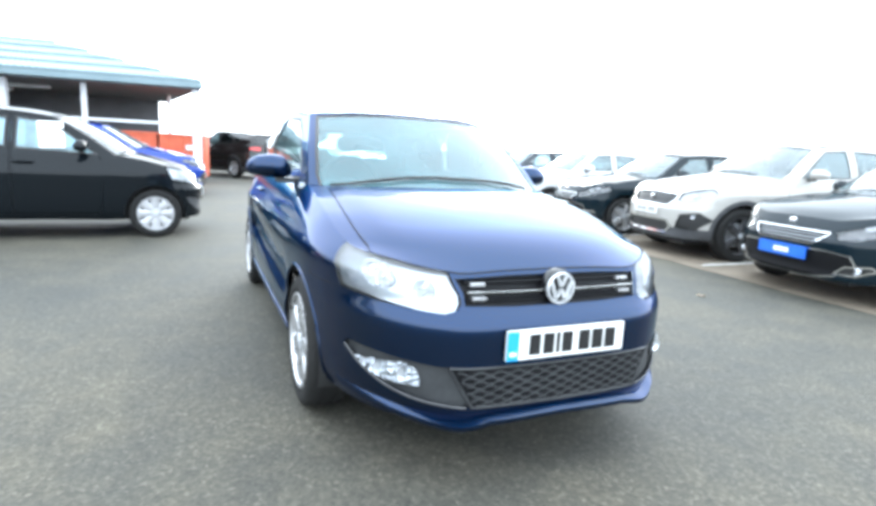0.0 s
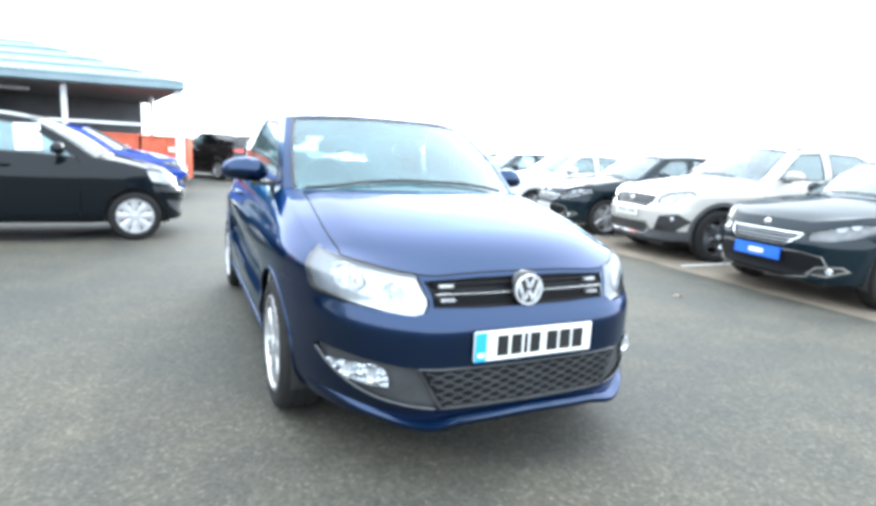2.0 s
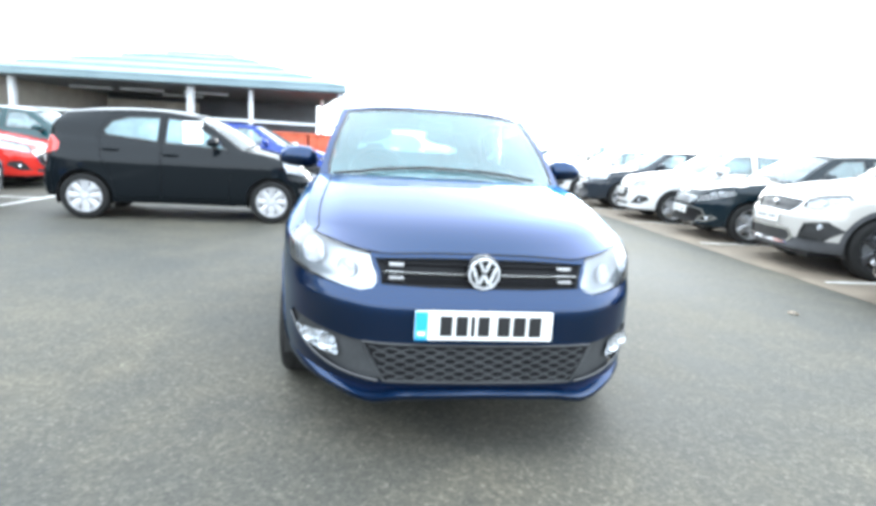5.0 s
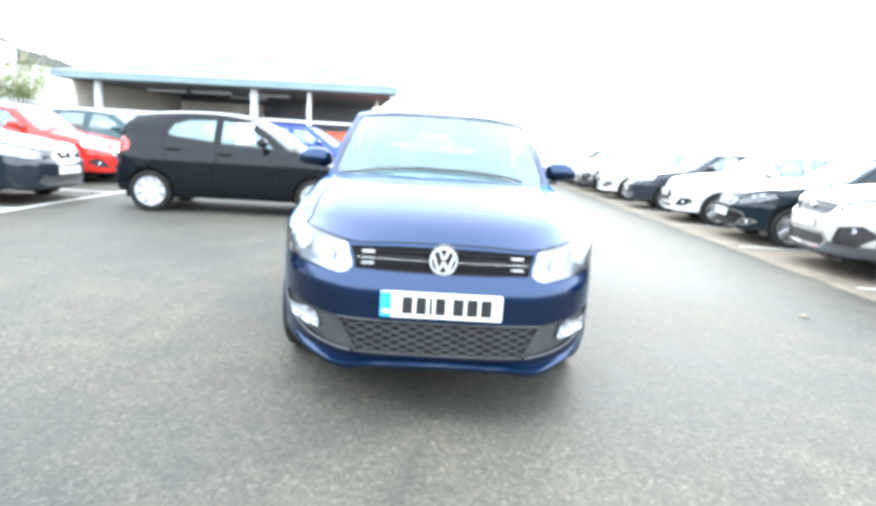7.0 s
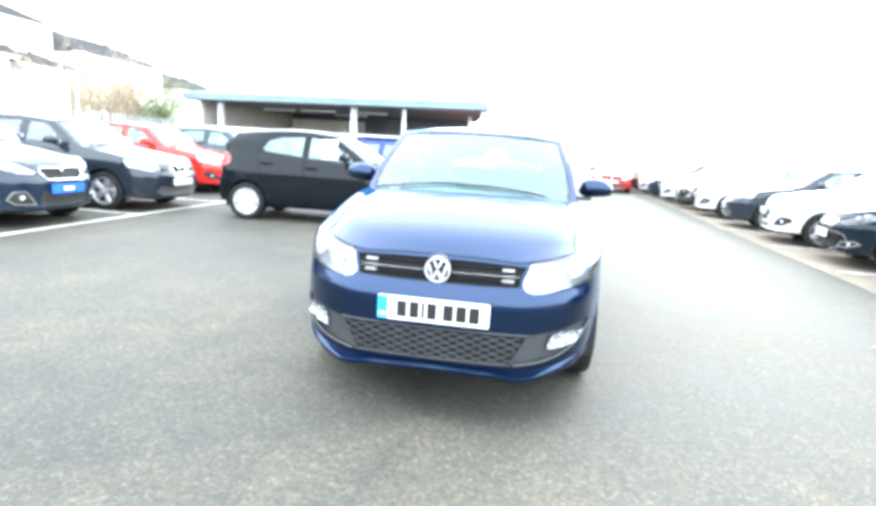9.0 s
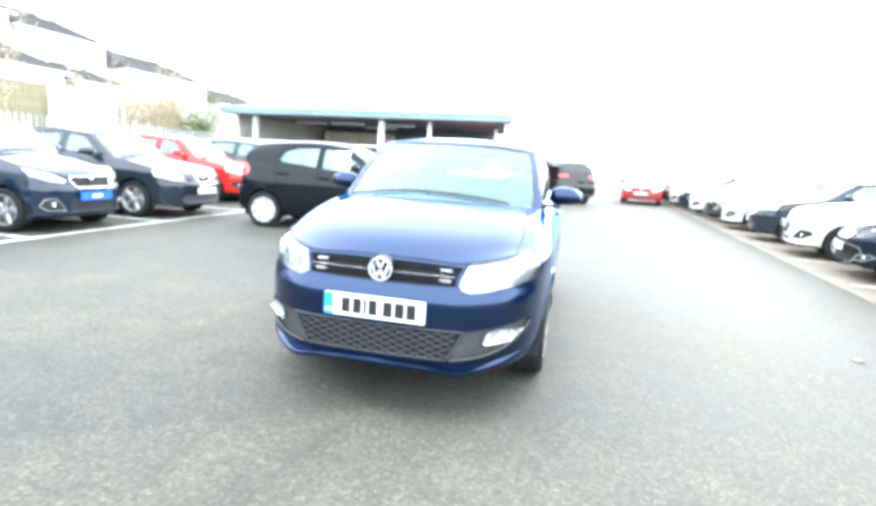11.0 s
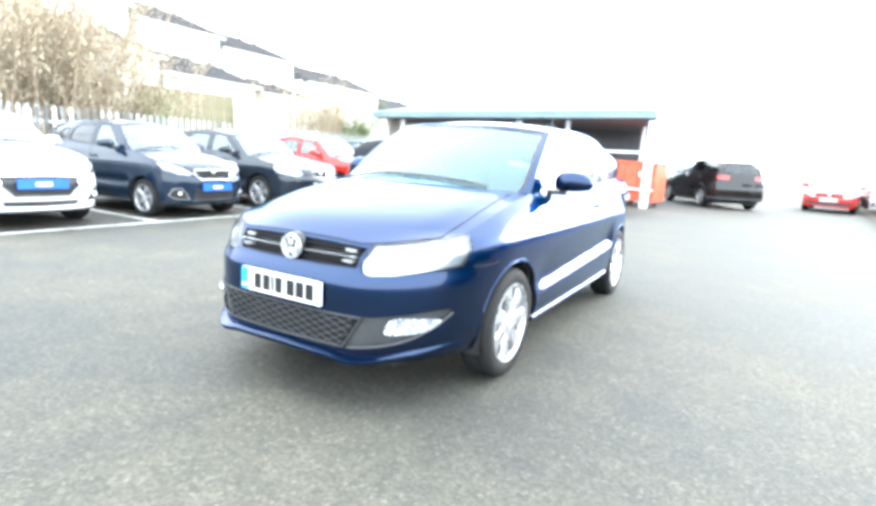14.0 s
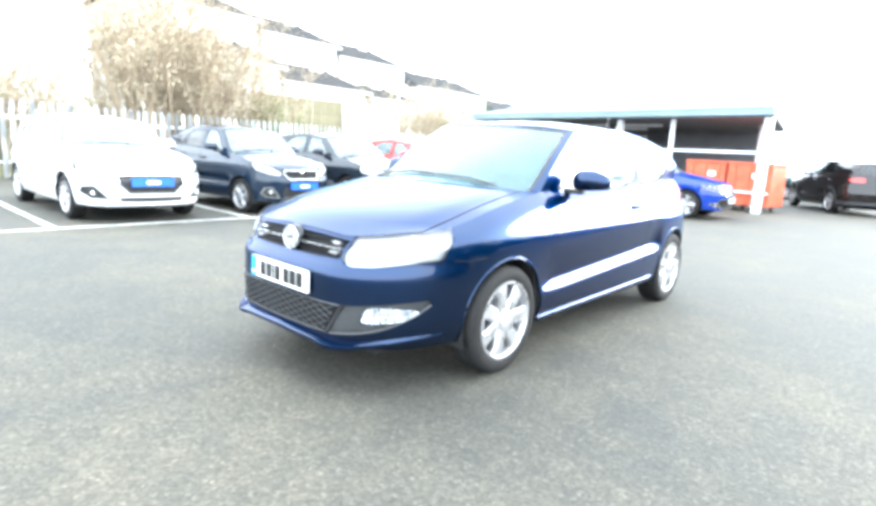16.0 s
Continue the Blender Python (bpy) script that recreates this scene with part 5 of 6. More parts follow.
for one, y in ((white_far, 18.2), (white_far, 22.7), (grey_far, 25.0), (white_far, 27.3), (white_far, 29.6), (dark_far, 31.9), (white_far, 34.2)):
    copy_thing(one, facing(5.0 + (y - 18) * 0.02, y, -100))
# a sheet of paper on the black car's door window
bm = bmesh.new()
sheet_at = [(y, z, black_shell.flank(y, z) + 0.016) for y, z in ((1.46, 1.03), (1.70, 1.02), (1.72, 1.31), (1.48, 1.32))]
front_side, back_side = [bm.verts.new((-x, y, z)) for y, z, x in sheet_at], [bm.verts.new((-x + 0.0015, y, z)) for y, z, x in sheet_at]
bm.faces.new(front_side), bm.faces.new(back_side[::-1])
for k in range(4):
    bm.faces.new((front_side[k], back_side[k], back_side[(k + 1) % 4], front_side[(k + 1) % 4]))
bmesh.ops.recalc_face_normals(bm, faces=bm.faces)
part("price_sheet", bm, PAPER, black, "white price sheet", 0)


# ---------------------------------------------------------------- ground
ASBESTOS = worn("pale_roof_sheet", (0.15, 0.21, 0.23), (0.23, 0.30, 0.32), 1.2, 0.55, 0.2)
CREAM_WALL = worn("cream_block", (0.40, 0.36, 0.30), (0.58, 0.54, 0.46), 2.0, 0.85, 0.3)
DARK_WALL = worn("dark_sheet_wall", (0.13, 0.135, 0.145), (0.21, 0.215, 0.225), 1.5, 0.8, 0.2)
WHITE_METAL = worn("white_steel", (0.60, 0.61, 0.62), (0.78, 0.79, 0.80), 4.0, 0.5, 0.1)
GALV = worn("galvanised_steel", (0.46, 0.48, 0.49), (0.66, 0.68, 0.69), 6.0, 0.45, 0.1, 0.35)
SKIP_RED = worn("orange_red_steel", (0.48, 0.08, 0.035), (0.68, 0.16, 0.075), 3.0, 0.55, 0.2)
RENDER_WHITE = worn("white_render", (0.62, 0.61, 0.58), (0.80, 0.79, 0.76), 0.8, 0.9, 0.3)
SLATE = worn("grey_slate", (0.042, 0.041, 0.042), (0.075, 0.072, 0.070), 2.0, 0.9, 0.4)
bsdf(SLATE).inputs["Specular IOR Level"].default_value = 0.1
GLASS_DARK = material("dark_window", (0.03, 0.035, 0.04), 0.1)
WOOD = worn("weathered_timber", (0.12, 0.105, 0.06), (0.25, 0.225, 0.14), 2.5, 0.85, 0.3)
BANK = worn("rough_grass", (0.06, 0.065, 0.028), (0.15, 0.135, 0.07), 0.5, 0.95, 0.5)
TWIG = worn("winter_twig", (0.24, 0.19, 0.13), (0.44, 0.36, 0.26), 3.0, 0.9, 0.3)
DRY_LEAF = worn("dry_leaf", (0.30, 0.245, 0.16), (0.52, 0.45, 0.33), 1.5, 0.85, 0.2)
IVY = worn("ivy_leaf", (0.05, 0.09, 0.02), (0.16, 0.22, 0.07), 1.5, 0.7, 0.2)


def sheet(name, outline, z, mat, label, category, kind="structure"):
    bm = bmesh.new()
    bm.faces.new([bm.verts.new((x, y, z)) for x, y in outline])
    ob = mesh_object(name, bm, mat, smooth=0)
    return tagged(ob, label, category, kind=kind)


sheet("ground", [(-600, -600), (600, -600), (600, 600), (-600, 600)], 0.0, TARMAC, "damp grey tarmac of a car sales yard", "ground")


def ragged(name, side, far, y0, y1, z, mat, label, category):
    """A strip whose edge towards the aisle wanders a little."""
    bm = bmesh.new()
    ys = np.arange(y0, y1, 0.25)
    a = [bm.verts.new((side(y) + 0.05 * noise.noise((y * 1.3, 2, 0)) + 0.02 * noise.noise((y * 6, 5, 0)), y, z)) for y in ys]
    b = [bm.verts.new((far, y, z)) for y in ys]
    for k in range(len(ys) - 1):
        bm.faces.new((a[k], b[k], b[k + 1], a[k + 1]))
    bmesh.ops.recalc_face_normals(bm, faces=bm.faces)
    return tagged(mesh_object(name, bm, mat, smooth=0), label, category, kind="structure")


ragged("parking_strip", lambda y: 4.12 + 0.045 * y, 60, -30, 60, 0.004, EDGE_TARMAC, "dusty brown older tarmac under the long row", "ground")


def flat_line(x0, y0, x1, y1, width=0.09, z=0.005):
    """A painted line, worn ragged along both sides."""
    a, b = Vector((x0, y0, z)), Vector((x1, y1, z))
    d = (b - a).normalized()
    n = Vector((-d.y, d.x, 0))
    bm = bmesh.new()
    steps = max(2, int((b - a).length / 0.12))
    rows = []
    for k in range(steps + 1):
        q = a.lerp(b, k / steps)
        w = width / 2 * (0.85 + 0.3 * noise.noise((q.x * 5, q.y * 5, 0)))
        rows.append((bm.verts.new(q + n * w), bm.verts.new(q - n * w)))
    for (p, q), (r, s) in zip(rows, rows[1:]):
        bm.faces.new((p, q, s, r))
    bmesh.ops.recalc_face_normals(bm, faces=bm.faces)
    return tagged(mesh_object("bay_line", bm, LINE, smooth=0), "worn white painted parking line on tarmac", "line", "parking lines", "structure")


flat_line(-5.47, -8, -5.47, 12.5)
for y in (-4.9, -2.3, 0.30, 2.90, 5.20, 7.60, 10.0):
    flat_line(-10.2, y, -5.52, y)
for y in (-1.4, 0.75, 3.2, 5.6, 7.9, 10.2, 12.5):
    flat_line(4.35 + 0.04 * y, y, 6.4, y, 0.08, 0.009)
# a scrap of leaf on the tarmac
bm = bmesh.new()
for k in range(5):
    a = k * 1.3
    p = [bm.verts.new((3.08 + math.cos(a + d) * r, 1.998 + math.sin(a + d) * r, h)) for d, r, h in ((0, 0.004, 0.006), (0.4, 0.03, 0.016), (0, 0.05, 0.012), (-0.4, 0.03, 0.02))]
    bm.faces.new(p)
tagged(mesh_object("dead_leaf", bm, TWIG, smooth=0), "dark curled dead leaf lying on the tarmac", "leaf")


# ---------------------------------------------------------------- palisade fence
FX = -13.2
fence = root("palisade_fence", pose(FX, 0, 0), "pale galvanised steel palisade fence along the yard", "fence", kind="structure")
bm = bmesh.new()
prof = [(-0.048, 0.0), (-0.024, 0.014), (0.024, 0.014), (0.048, 0.0)]
low = [bm.verts.new((-y, x, 0.05)) for x, y in prof]
mid = [bm.verts.new((-y, x, 1.74)) for x, y in prof]
tip = [bm.verts.new((-y * 0.9, x * f, 1.74 + h)) for (x, y), f, h in zip(prof, (0.9, 0.5, 0.5, 0.9), (0.02, 0.07, 0.07, 0.02))]
for a, b in ((low, mid), (mid, tip)):
    for k in range(3):
        bm.faces.new((a[k], a[k + 1], b[k + 1], b[k]))
bmesh.ops.solidify(bm, geom=bm.faces[:], thickness=0.004)
pale = bpy.data.meshes.new("pale")
bm.to_mesh(pale)
bm.free()
pale.materials.append(GALV)
y = -9.0
while y < 24.0:
    ob = new("pale", pale)
    ob.parent = fence
    ob.matrix_basis = pose(0.03, y, 0, 0, random.uniform(-0.6, 0.6), random.uniform(-1, 1))
    y += 0.19
for z in (0.42, 1.42):
    part("rail", box(-0.02, 0.012, -9.1, 24.1, z - 0.025, z + 0.025), GALV, fence)
for y in np.arange(-9, 24.5, 2.75):
    part("post", box(-0.11, -0.03, y - 0.03, y + 0.03, 0, 1.7, bevel=0.005), GALV, fence)


# ---------------------------------------------------------------- open-fronted canopy at the end of the yard
def canopy():
    ang = -10.0
    top = root("canopy_building", pose(-1.0, 15.2, 0, 0, 0, ang), "long open-fronted canopy with pale roof sheets and white posts", "building")
    W, D, E = 11.2, 6.4, 2.55       # its length along -x, depth, and height of the eaves
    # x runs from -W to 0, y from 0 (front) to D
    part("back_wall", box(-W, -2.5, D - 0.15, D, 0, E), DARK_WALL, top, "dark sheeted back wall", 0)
    part("end_wall", box(-W - 0.15, -W, 0.3, D, 0, E), CREAM_WALL, top, "cream block end wall", 0)
    for x, w in ((-W + 1.55, 0.11), (-W + 3.4, 0.07)):
        part("partition", box(x - 0.9, x + 0.9, D - 1.2, D - 1.1, 0, 2.3), CREAM_WALL, top, smooth=0)
    for x, w in ((-2.95, 0.06), (-4.82, 0.10), (-10.4, 0.10)):
        part("post", box(x - w, x + w, 0.25, 0.25 + 1.6 * w, 0, E, bevel=0.012), WHITE_METAL, top)
    part("post", box(-0.24, -0.04, -0.02, 0.16, 0, E, bevel=0.012), WHITE_METAL, top)
    part("post", box(-1.42, -1.32, 2.6, 2.7, 0, E, bevel=0.008), WHITE_METAL, top)
    part("cross_rail", box(-W, -0.1, 0.30, 0.38, 1.58, 1.66, bevel=0.008), WHITE_METAL, top)
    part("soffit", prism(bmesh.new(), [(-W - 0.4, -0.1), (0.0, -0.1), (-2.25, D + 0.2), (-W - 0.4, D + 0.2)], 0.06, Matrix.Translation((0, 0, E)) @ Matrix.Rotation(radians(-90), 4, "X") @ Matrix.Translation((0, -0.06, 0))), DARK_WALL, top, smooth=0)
    part("fascia", box(-W - 0.5, 0.05, -0.22, -0.10, E + 0.03, E + 0.17, bevel=0.01), ASBESTOS, top, "pale blue-grey fascia board")
    way = math.degrees(math.atan2(D + 0.3, -2.25))
    part("end_fascia", box(0, math.hypot(D + 0.3, 2.25), -0.05, 0.05, E + 0.03, E + 0.17, m=pose(0.0, -0.1, 0, 0, 0, way)), ASBESTOS, top)
    # hipped roof in lapped courses of ribbed sheet
    ridge0, ridge1, rise, half = -7.0, -4.6, 1.15, D / 2
    courses = 4
    for k in range(courses):
        t0, t1 = k / courses, (k + 1) / courses + 0.015
        bm = bmesh.new()
        lift = 0.07

        def at(t, u, l):
            xl, xr = (-W - 0.5) * (1 - t) + ridge0 * t, 0.05 * (1 - t) + ridge1 * t
            return Vector((xl + (xr - xl) * u, -0.22 + (half + 0.22) * t, E + 0.17 + rise * t + l))
        n = 150
        a = [bm.verts.new(at(t0, u / n, lift + (0.02 if u % 2 else 0))) for u in range(n + 1)]
        b = [bm.verts.new(at(min(t1, 1), u / n, (0.02 if u % 2 else 0))) for u in range(n + 1)]
        for u in range(n):
            bm.faces.new((a[u], a[u + 1], b[u + 1], b[u]))
        low = [bm.verts.new(v.co - Vector((0, -0.012, 0.075))) for v in a]
        for u in range(n):
            bm.faces.new((a[u], low[u], low[u + 1], a[u + 1]))
        bmesh.ops.recalc_face_normals(bm, faces=bm.faces)
        part("roof_course", bm, ASBESTOS, top, smooth=20)
    for x0, x1, xr in ((0.05, -2.2, ridge1), (-W - 0.5, -W - 0.5, ridge0)):
        bm = bmesh.new()
        z0 = E + 0.17
        v = [bm.verts.new(q) for q in ((x0, -0.22, z0), (x1, D + 0.2, z0), (xr, half, z0 + rise))]
        bm.faces.new(v)
        part("roof_hip", bm, ASBESTOS, top, smooth=0)
    bm = bmesh.new()
    v = [bm.verts.new(q) for q in ((-W - 0.5, D + 0.2, E + 0.17), (-2.2, D + 0.2, E + 0.17), (ridge1, half, E + 0.17 + rise), (ridge0, half, E + 0.17 + rise))]
    bm.faces.new(v)
    part("roof_back", bm, ASBESTOS, top, smooth=0)
    part("ridge_cap", tube(bmesh.new(), [(ridge0, half, E + 0.19 + rise), (ridge1, half, E + 0.19 + rise)], 0.07, 8), ASBESTOS, top)
    for x, y in ((-5.2, 2.2), (-7.4, 2.2), (-7.0, 4.2), (-9.3, 2.4)):
        lampy = part("strip_light", box(x - 0.75, x + 0.75, y - 0.07, y + 0.07, E - 0.11, E - 0.01, bevel=0.015), WHITE_METAL, top, "white fluorescent strip light, unlit")
    return top


canopy()


def skip(x, y, turn, w, label):
    """A lidded steel bin with ribs along its front."""
    top = root("waste_container", pose(x, y, 0, 0, 0, turn), label, "container", "waste containers")
    bm = bmesh.new()
    add_box(bm, -w / 2, w / 2, 0, 1.1, 0.16, 1.28, 0.02)
    part("body", bm, SKIP_RED, top)
    part("lid", box(-w / 2 - 0.03, w / 2 + 0.03, -0.04, 1.14, 1.28, 1.36, bevel=0.02), SKIP_RED, top)
    for k in range(3):
        xx = -w / 2 + (k + 0.5) * w / 3
        part("rib", box(xx - 0.04, xx + 0.04, -0.05, 0, 0.2, 1.24, bevel=0.01), SKIP_RED, top)
    part("grab_bar", box(-w / 2, w / 2, -0.10, -0.05, 0.50, 0.56, bevel=0.01), WHITE_METAL, top)
    part("notice", box(0.10, 0.32, -0.056, -0.051, 0.92, 1.06), PAPER, top, smooth=0)
    for s in (-1, 1):
        for yy in (0.2, 0.9):
            part("castor", box(s * (w / 2 - 0.2) - 0.03, s * (w / 2 - 0.2) + 0.03, yy - 0.08, yy + 0.08, 0, 0.16, bevel=0.02), TRIM, top)


skip(-1.52, 15.75, -8, 1.16, "orange-red lidded steel bin under the canopy")
skip(-2.74, 15.95, -8, 1.16, "orange-red lidded steel bin beside another")


# ---------------------------------------------------------------- hillside, houses, hedges
def hill_z(x, y):
    d = max(0, -14.2 - x)
    return 0.28 * d if d < 4 else 1.12 + 0.06 * (d - 4)


bm = bmesh.new()
xs, ys = np.concatenate((np.arange(-13.6, -40, -1.0), [-48, -60, -90, -160])), np.arange(-60, 110, 2.5)
g = [[bm.verts.new((x, y, max(0.02, hill_z(x, y)) + 0.12 * noise.noise((x * 0.5, y * 0.5, 0)) * (1 if x < -14 else 0))) for y in ys] for x in xs]
for a, b in zip(g, g[1:]):
    for k in range(len(ys) - 1):
        bm.faces.new((a[k], a[k + 1], b[k + 1], b[k]))
bmesh.ops.recalc_face_normals(bm, faces=bm.faces)
tagged(mesh_object("hillside", bm, BANK), "rough grassy bank rising behind the fence", "hillside", kind="structure")


def house(x, y, length, depth, eave, rise, label, turn=0, wins=3, storeys=2):
    """A rendered house with its ridge along y; its front looks along +x."""
    base = hill_z(x, y) - 0.6
    top = root("house", pose(x, y, base, 0, 0, turn), label, "house", "houses on the hill")
    part("wall", box(-depth, 0, -length / 2, length / 2, 0, eave), RENDER_WHITE, top, smooth=0)
    bm = bmesh.new()
    for yy in (-length / 2, length / 2):
        v = [bm.verts.new(q) for q in ((0, yy, eave), (-depth, yy, eave), (-depth / 2, yy, eave + rise))]
        bm.faces.new(v)
    part("gable", bm, RENDER_WHITE, top, smooth=0)
    roof = None
    o = 0.3
    for s in (1, -1):
        bm = bmesh.new()
        rows = []
        for k in range(6):
            t = k / 5
            xx = -depth / 2 + s * (depth / 2 + o) * (1 - t)
            zz = eave - o * rise / (depth / 2) + (rise + o * rise / (depth / 2)) * t
            for lift in (0.015, 0.05) if 0 < k < 5 else (0.03,):
                rows.append([bm.verts.new((xx, e * (length / 2 + 0.15), zz + lift)) for e in (-1, 1)])
        for a, b in zip(rows, rows[1:]):
            bm.faces.new((a[0], a[1], b[1], b[0]))
        bmesh.ops.recalc_face_normals(bm, faces=bm.faces)
        roof = part("roof_slope", bm, SLATE, top, smooth=0)
    bm = add_box(bmesh.new(), -depth / 2 - 0.3, -depth / 2 + 0.3, length / 2 - 1.0, length / 2 - 0.3, eave + rise - 0.4, eave + rise + 0.8, 0.03)
    part("chimney", bm, RENDER_WHITE, roof)
    for st in range(storeys):
        for k in range(wins):
            yy = -length / 2 + (k + 0.5) * length / wins
            z0 = 1.5 + 2.6 * st
            if z0 + 1.2 > eave:
                continue
            win = part("window", box(-0.02, 0.05, yy - 0.6, yy + 0.6, z0, z0 + 1.15), WHITE_METAL, top, smooth=0)
            for dy in (-0.285, 0.285):
                part("pane", box(0.05, 0.058, yy + dy - 0.25, yy + dy + 0.25, z0 + 0.07, z0 + 1.08), GLASS_DARK, win, smooth=0)
            part("sill", box(0, 0.12, yy - 0.66, yy + 0.66, z0 - 0.08, z0), WHITE_METAL, win, smooth=0)
    return top


house(-27, 2.6, 7.5, 7, 6.4, 2.4, "white rendered house on the hill behind the hedge", wins=0)


def terrace(x, y0, y1, depth, eave, rise, label):
    """A long white block with a hipped slate roof; its front looks along +x. eave is a height above the yard."""
    ym, n = (y0 + y1) / 2, (y1 - y0) / 2
    base = hill_z(x, ym) - 0.4
    top = root("terraced_house", pose(x, ym, base), label, "house", "houses on the hill")
    e, d = eave - base, depth
    part("wall", box(-d, 0, -n, n, 0, e), RENDER_WHITE, top, smooth=0)
    part("fascia", box(0, 0.30, -n - 0.3, n + 0.3, e - 0.16, e, bevel=0.02), RENDER_WHITE, top, smooth=0)
    o, r = 0.35, n - 0.9
    corners = [(o, -n - o), (o, n + o), (-d - o, n + o), (-d - o, -n - o)]
    ridge = [(-d / 2, -r), (-d / 2, r)]
    courses = 7
    for a, b, ra, rb in ((0, 1, 0, 1), (1, 2, 1, 1), (2, 3, 1, 0), (3, 0, 0, 0)):
        bm = bmesh.new()
        rows = []
        for k in range(courses + 1):
            t = k / courses
            for lift in (0.0, 0.05) if 0 < k < courses else (0.02,):
                rows.append([bm.verts.new((corners[q][0] * (1 - t) + ridge[w][0] * t, corners[q][1] * (1 - t) + ridge[w][1] * t, e + rise * t + lift)) for q, w in ((a, ra), (b, rb))])
        for u, v in zip(rows, rows[1:]):
            bm.faces.new((u[0], u[1], v[1], v[0]))
        bmesh.ops.recalc_face_normals(bm, faces=bm.faces)
        slope = part("roof_slope", bm, SLATE, top, smooth=0)
    part("ridge_tile", tube(bmesh.new(), [(-d / 2, -r, e + rise + 0.03), (-d / 2, r, e + rise + 0.03)], 0.09, 8), SLATE, top)
    part("chimney", add_box(bmesh.new(), -d / 2 - 0.35, -d / 2 + 0.35, r - 1.3, r - 0.5, e + rise - 0.3, e + rise + 0.75, 0.03), RENDER_WHITE, top)


for x, y0, y1, eave, rise in ((-23, 7.6, 14.4, 4.9, 1.15), (-23.2, 14.8, 20.2, 4.3, 1.1), (-23.6, 21.2, 25.2, 4.1, 0.9)):
    terrace(x, y0, y1, 5.0, eave, rise, "low white rendered house with dark hipped slate roof")
for x, y0, y1, eave, rise in ((-29, 9.5, 16.6, 8.2, 1.4), (-29.2, 17.2, 22.6, 7.7, 1.4), (-29.4, 23.2, 29.2, 7.2, 1.35), (-29.8, 31.4, 40.2, 6.2, 1.4), (-30.2, 42.5, 51, 5.1, 1.4)):
    terrace(x, y0, y1, 6.0, eave, rise, "white rendered terraced house with dark hipped slate roof")
bm = add_box(bmesh.new(), -17.25, -17.0, 13.9, 16.7, hill_z(-17, 15) - 0.3, 2.68, 0.01)
tagged(mesh_object("garden_wall", bm, RENDER_WHITE, smooth=0), "low white rendered garden wall on the bank", "wall", kind="structure")


def bush(name, x, y, w, d, h, leaf, n_stem, n_leaf, seed, label, category="bush", size=0.042):
    """Many stems that fork, with small leaves in an uneven outline."""
    rnd = random.Random(seed)
    z = hill_z(x, y)
    top = root(name, pose(x, y, z - 0.05), label, category)
    bm = bmesh.new()
    tips = []
    for _ in range(n_stem):
        a = Vector((rnd.uniform(-w, w) * 0.45, rnd.uniform(-d, d) * 0.45, 0))
        lean = Vector((a.x / w * 0.6 + rnd.uniform(-0.25, 0.25), a.y / d * 0.6 + rnd.uniform(-0.3, 0.3), 1)).normalized()
        hh = h * rnd.uniform(0.55, 1.0) * (1 - 0.25 * abs(a.y) / d)
        pts = [a + lean * hh * t + Vector((rnd.uniform(-1, 1), rnd.uniform(-1, 1), 0)) * 0.10 * t for t in (0, 0.3, 0.6, 1)]
        tube(bm, pts, [0.035, 0.026, 0.016, 0.004], 5)
        for t in (0.35, 0.5, 0.62, 0.75, 0.88):
            for _ in range(2):
                b = a + lean * hh * t
                way = (lean * rnd.uniform(0.3, 1) + Vector((rnd.uniform(-1, 1), rnd.uniform(-1, 1), rnd.uniform(-0.1, 0.6)))).normalized()
                e = b + way * hh * rnd.uniform(0.16, 0.34)
                tube(bm, [b, b.lerp(e, 0.5) + Vector((0, 0, 0.04)), e], [0.012, 0.008, 0.003], 4)
                tips.append((b, e))
    tagged(part("stem_tangle", bm, TWIG, top, smooth=0), kind="stuff")
    bm = bmesh.new()
    for _ in range(n_leaf):
        b, e = rnd.choice(tips)
        c = b.lerp(e, rnd.uniform(0.2, 1.15)) + Vector((rnd.gauss(0, 1), rnd.gauss(0, 1), rnd.gauss(0, 1))) * 0.11
        u = Vector((rnd.gauss(0, 1), rnd.gauss(0, 1), rnd.gauss(0, 1))).normalized() * size * rnd.uniform(0.6, 1.4)
        q = u.cross(Vector((rnd.gauss(0, 1), rnd.gauss(0, 1), rnd.gauss(0, 1)))).normalized() * u.length * 0.5
        bm.faces.new([bm.verts.new(r) for r in (c - u, c + q * 0.9, c + u, c - q)])
    tagged(part("crown", bm, leaf, top, smooth=0), kind="stuff")


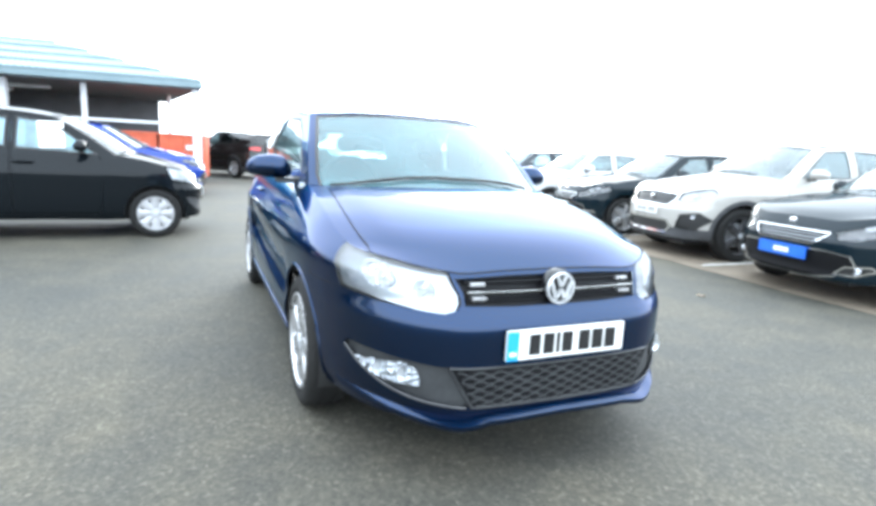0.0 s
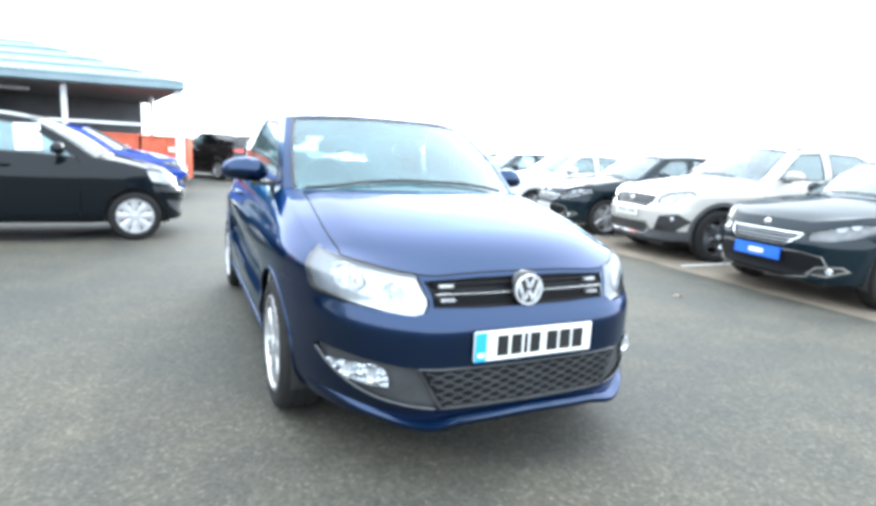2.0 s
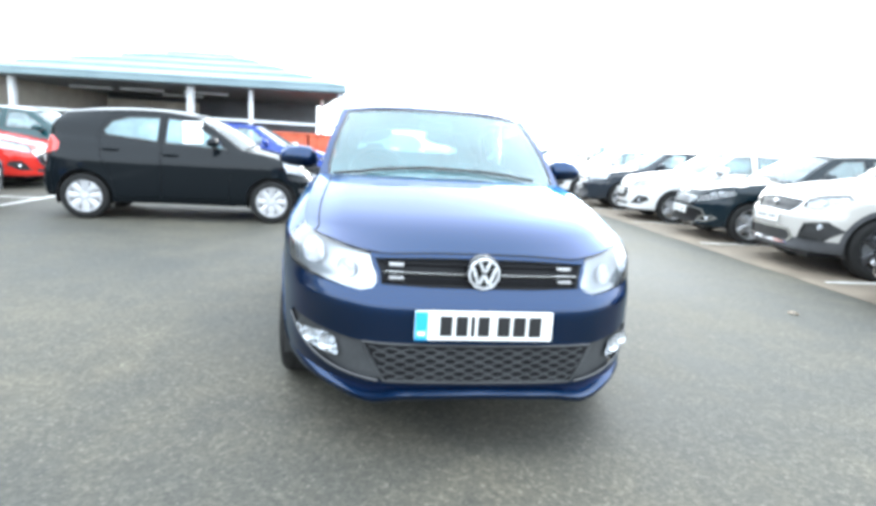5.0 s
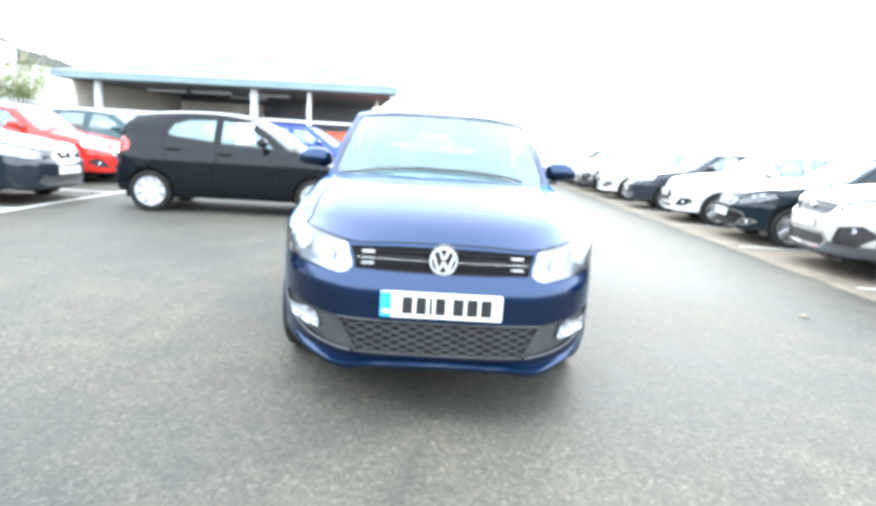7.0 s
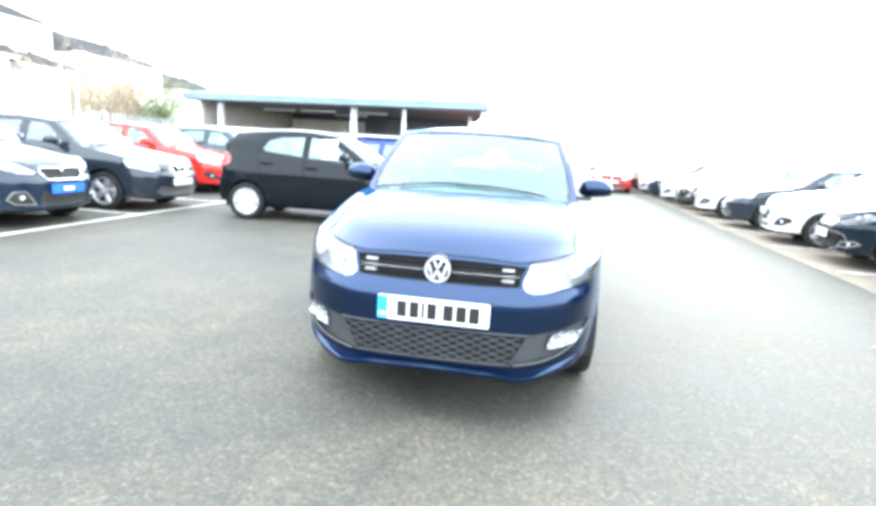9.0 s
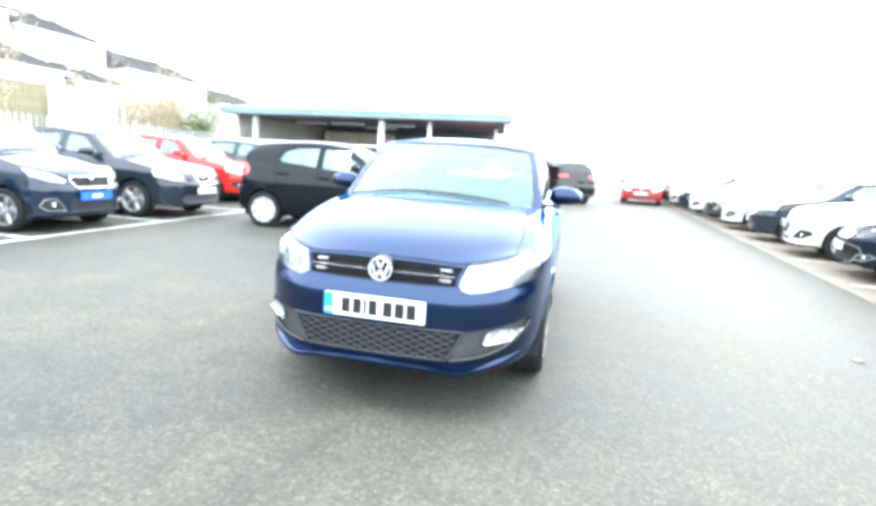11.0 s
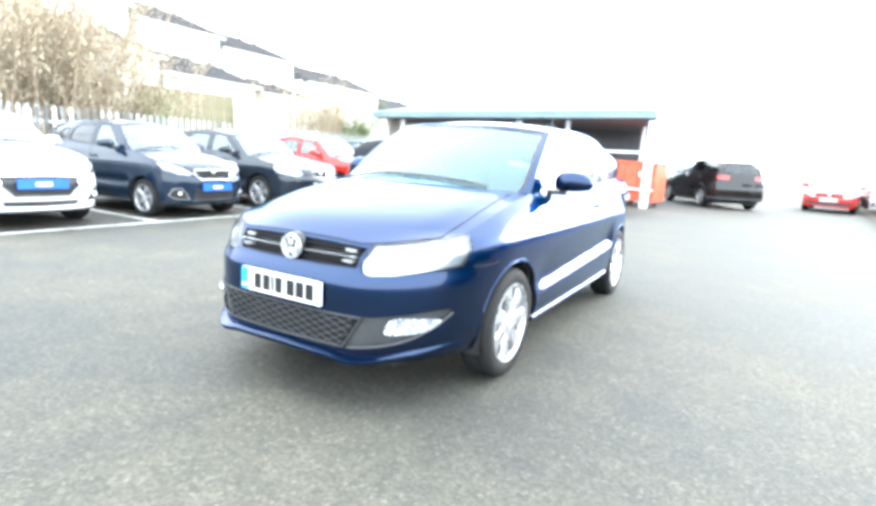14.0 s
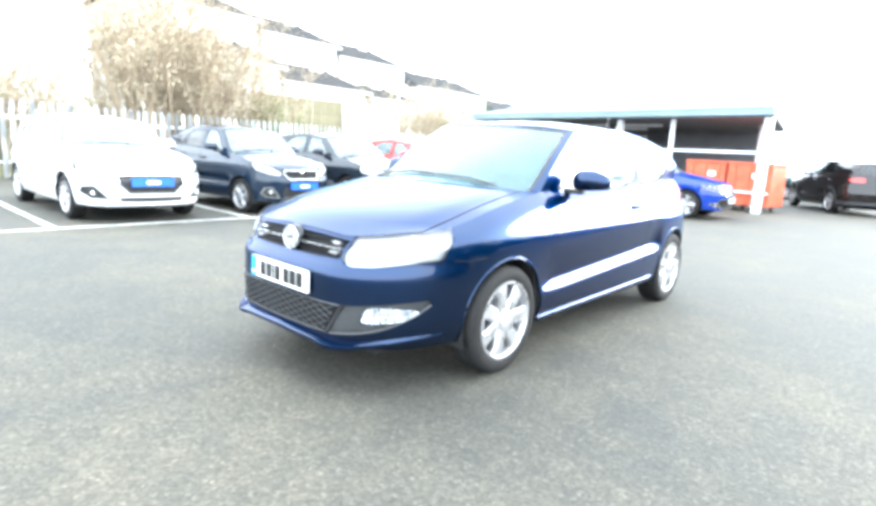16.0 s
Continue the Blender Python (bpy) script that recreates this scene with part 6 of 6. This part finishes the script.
bush("winter_shrub", -15.9, 5.7, 2.4, 2.5, 6.4, DRY_LEAF, 100, 24000, 3, "tall tangled shrub with bare twigs and dry brown leaves")
bush("winter_shrub", -15.8, 7.6, 2.4, 2.9, 5.0, DRY_LEAF, 75, 15000, 4, "tall brown winter shrub with dry leaves")
bush("winter_shrub", -17.4, 18.4, 1.8, 4.4, 3.6, DRY_LEAF, 55, 11000, 5, "low brown shrub with dry leaves behind the fence")
bush("green_shrub", -15.6, 9.4, 1.2, 1.2, 2.3, IVY, 16, 4500, 6, "green ivy-covered shrub behind the fence")
bush("green_shrub", -17.0, 21.9, 1.4, 2.0, 3.2, IVY, 24, 8000, 7, "green shrub on the bank beside the canopy")
bush("winter_shrub", -15.8, 1.6, 2.0, 3.4, 3.3, DRY_LEAF, 55, 11000, 8, "brown hedge shrub below the white house")

garden = root("timber_fence", pose(-17.2, 0, 0), "weathered timber garden fence on the bank", "fence", kind="structure")
bm = bmesh.new()
add_box(bm, -0.012, 0.012, -0.07, 0.07, 0, 2.12, 0.003)
board = bpy.data.meshes.new("board")
bm.to_mesh(board)
bm.free()
board.materials.append(WOOD)
y = 9.9
while y < 13.8:
    ob = new("board", board)
    ob.parent = garden
    ob.matrix_basis = pose(random.uniform(-0.008, 0.008), y, hill_z(-17.2, y) + 0.05 + random.uniform(-0.02, 0.02))
    y += 0.155
for y in np.arange(9.9, 14, 1.9):
    part("post", box(-0.08, -0.012, y - 0.05, y + 0.05, hill_z(-17.2, y), hill_z(-17.2, y) + 2.2), WOOD, garden, smooth=0)
lamp = root("lamp_post", pose(-16.6, 16.6, hill_z(-16.6, 16.6) - 0.1), "slim pale steel lamp post behind the fence", "lamp post")
bm = bmesh.new()
lathe(bm, [(0.07, 0), (0.07, 1.0), (0.045, 1.05), (0.035, 3.4), (0.001, 3.42)], 12, "Z")
part("pole", bm, GALV, lamp)
part("lantern", box(-0.1, 0.45, -0.09, 0.09, 3.36, 3.46, bevel=0.03), WHITE_METAL, lamp)
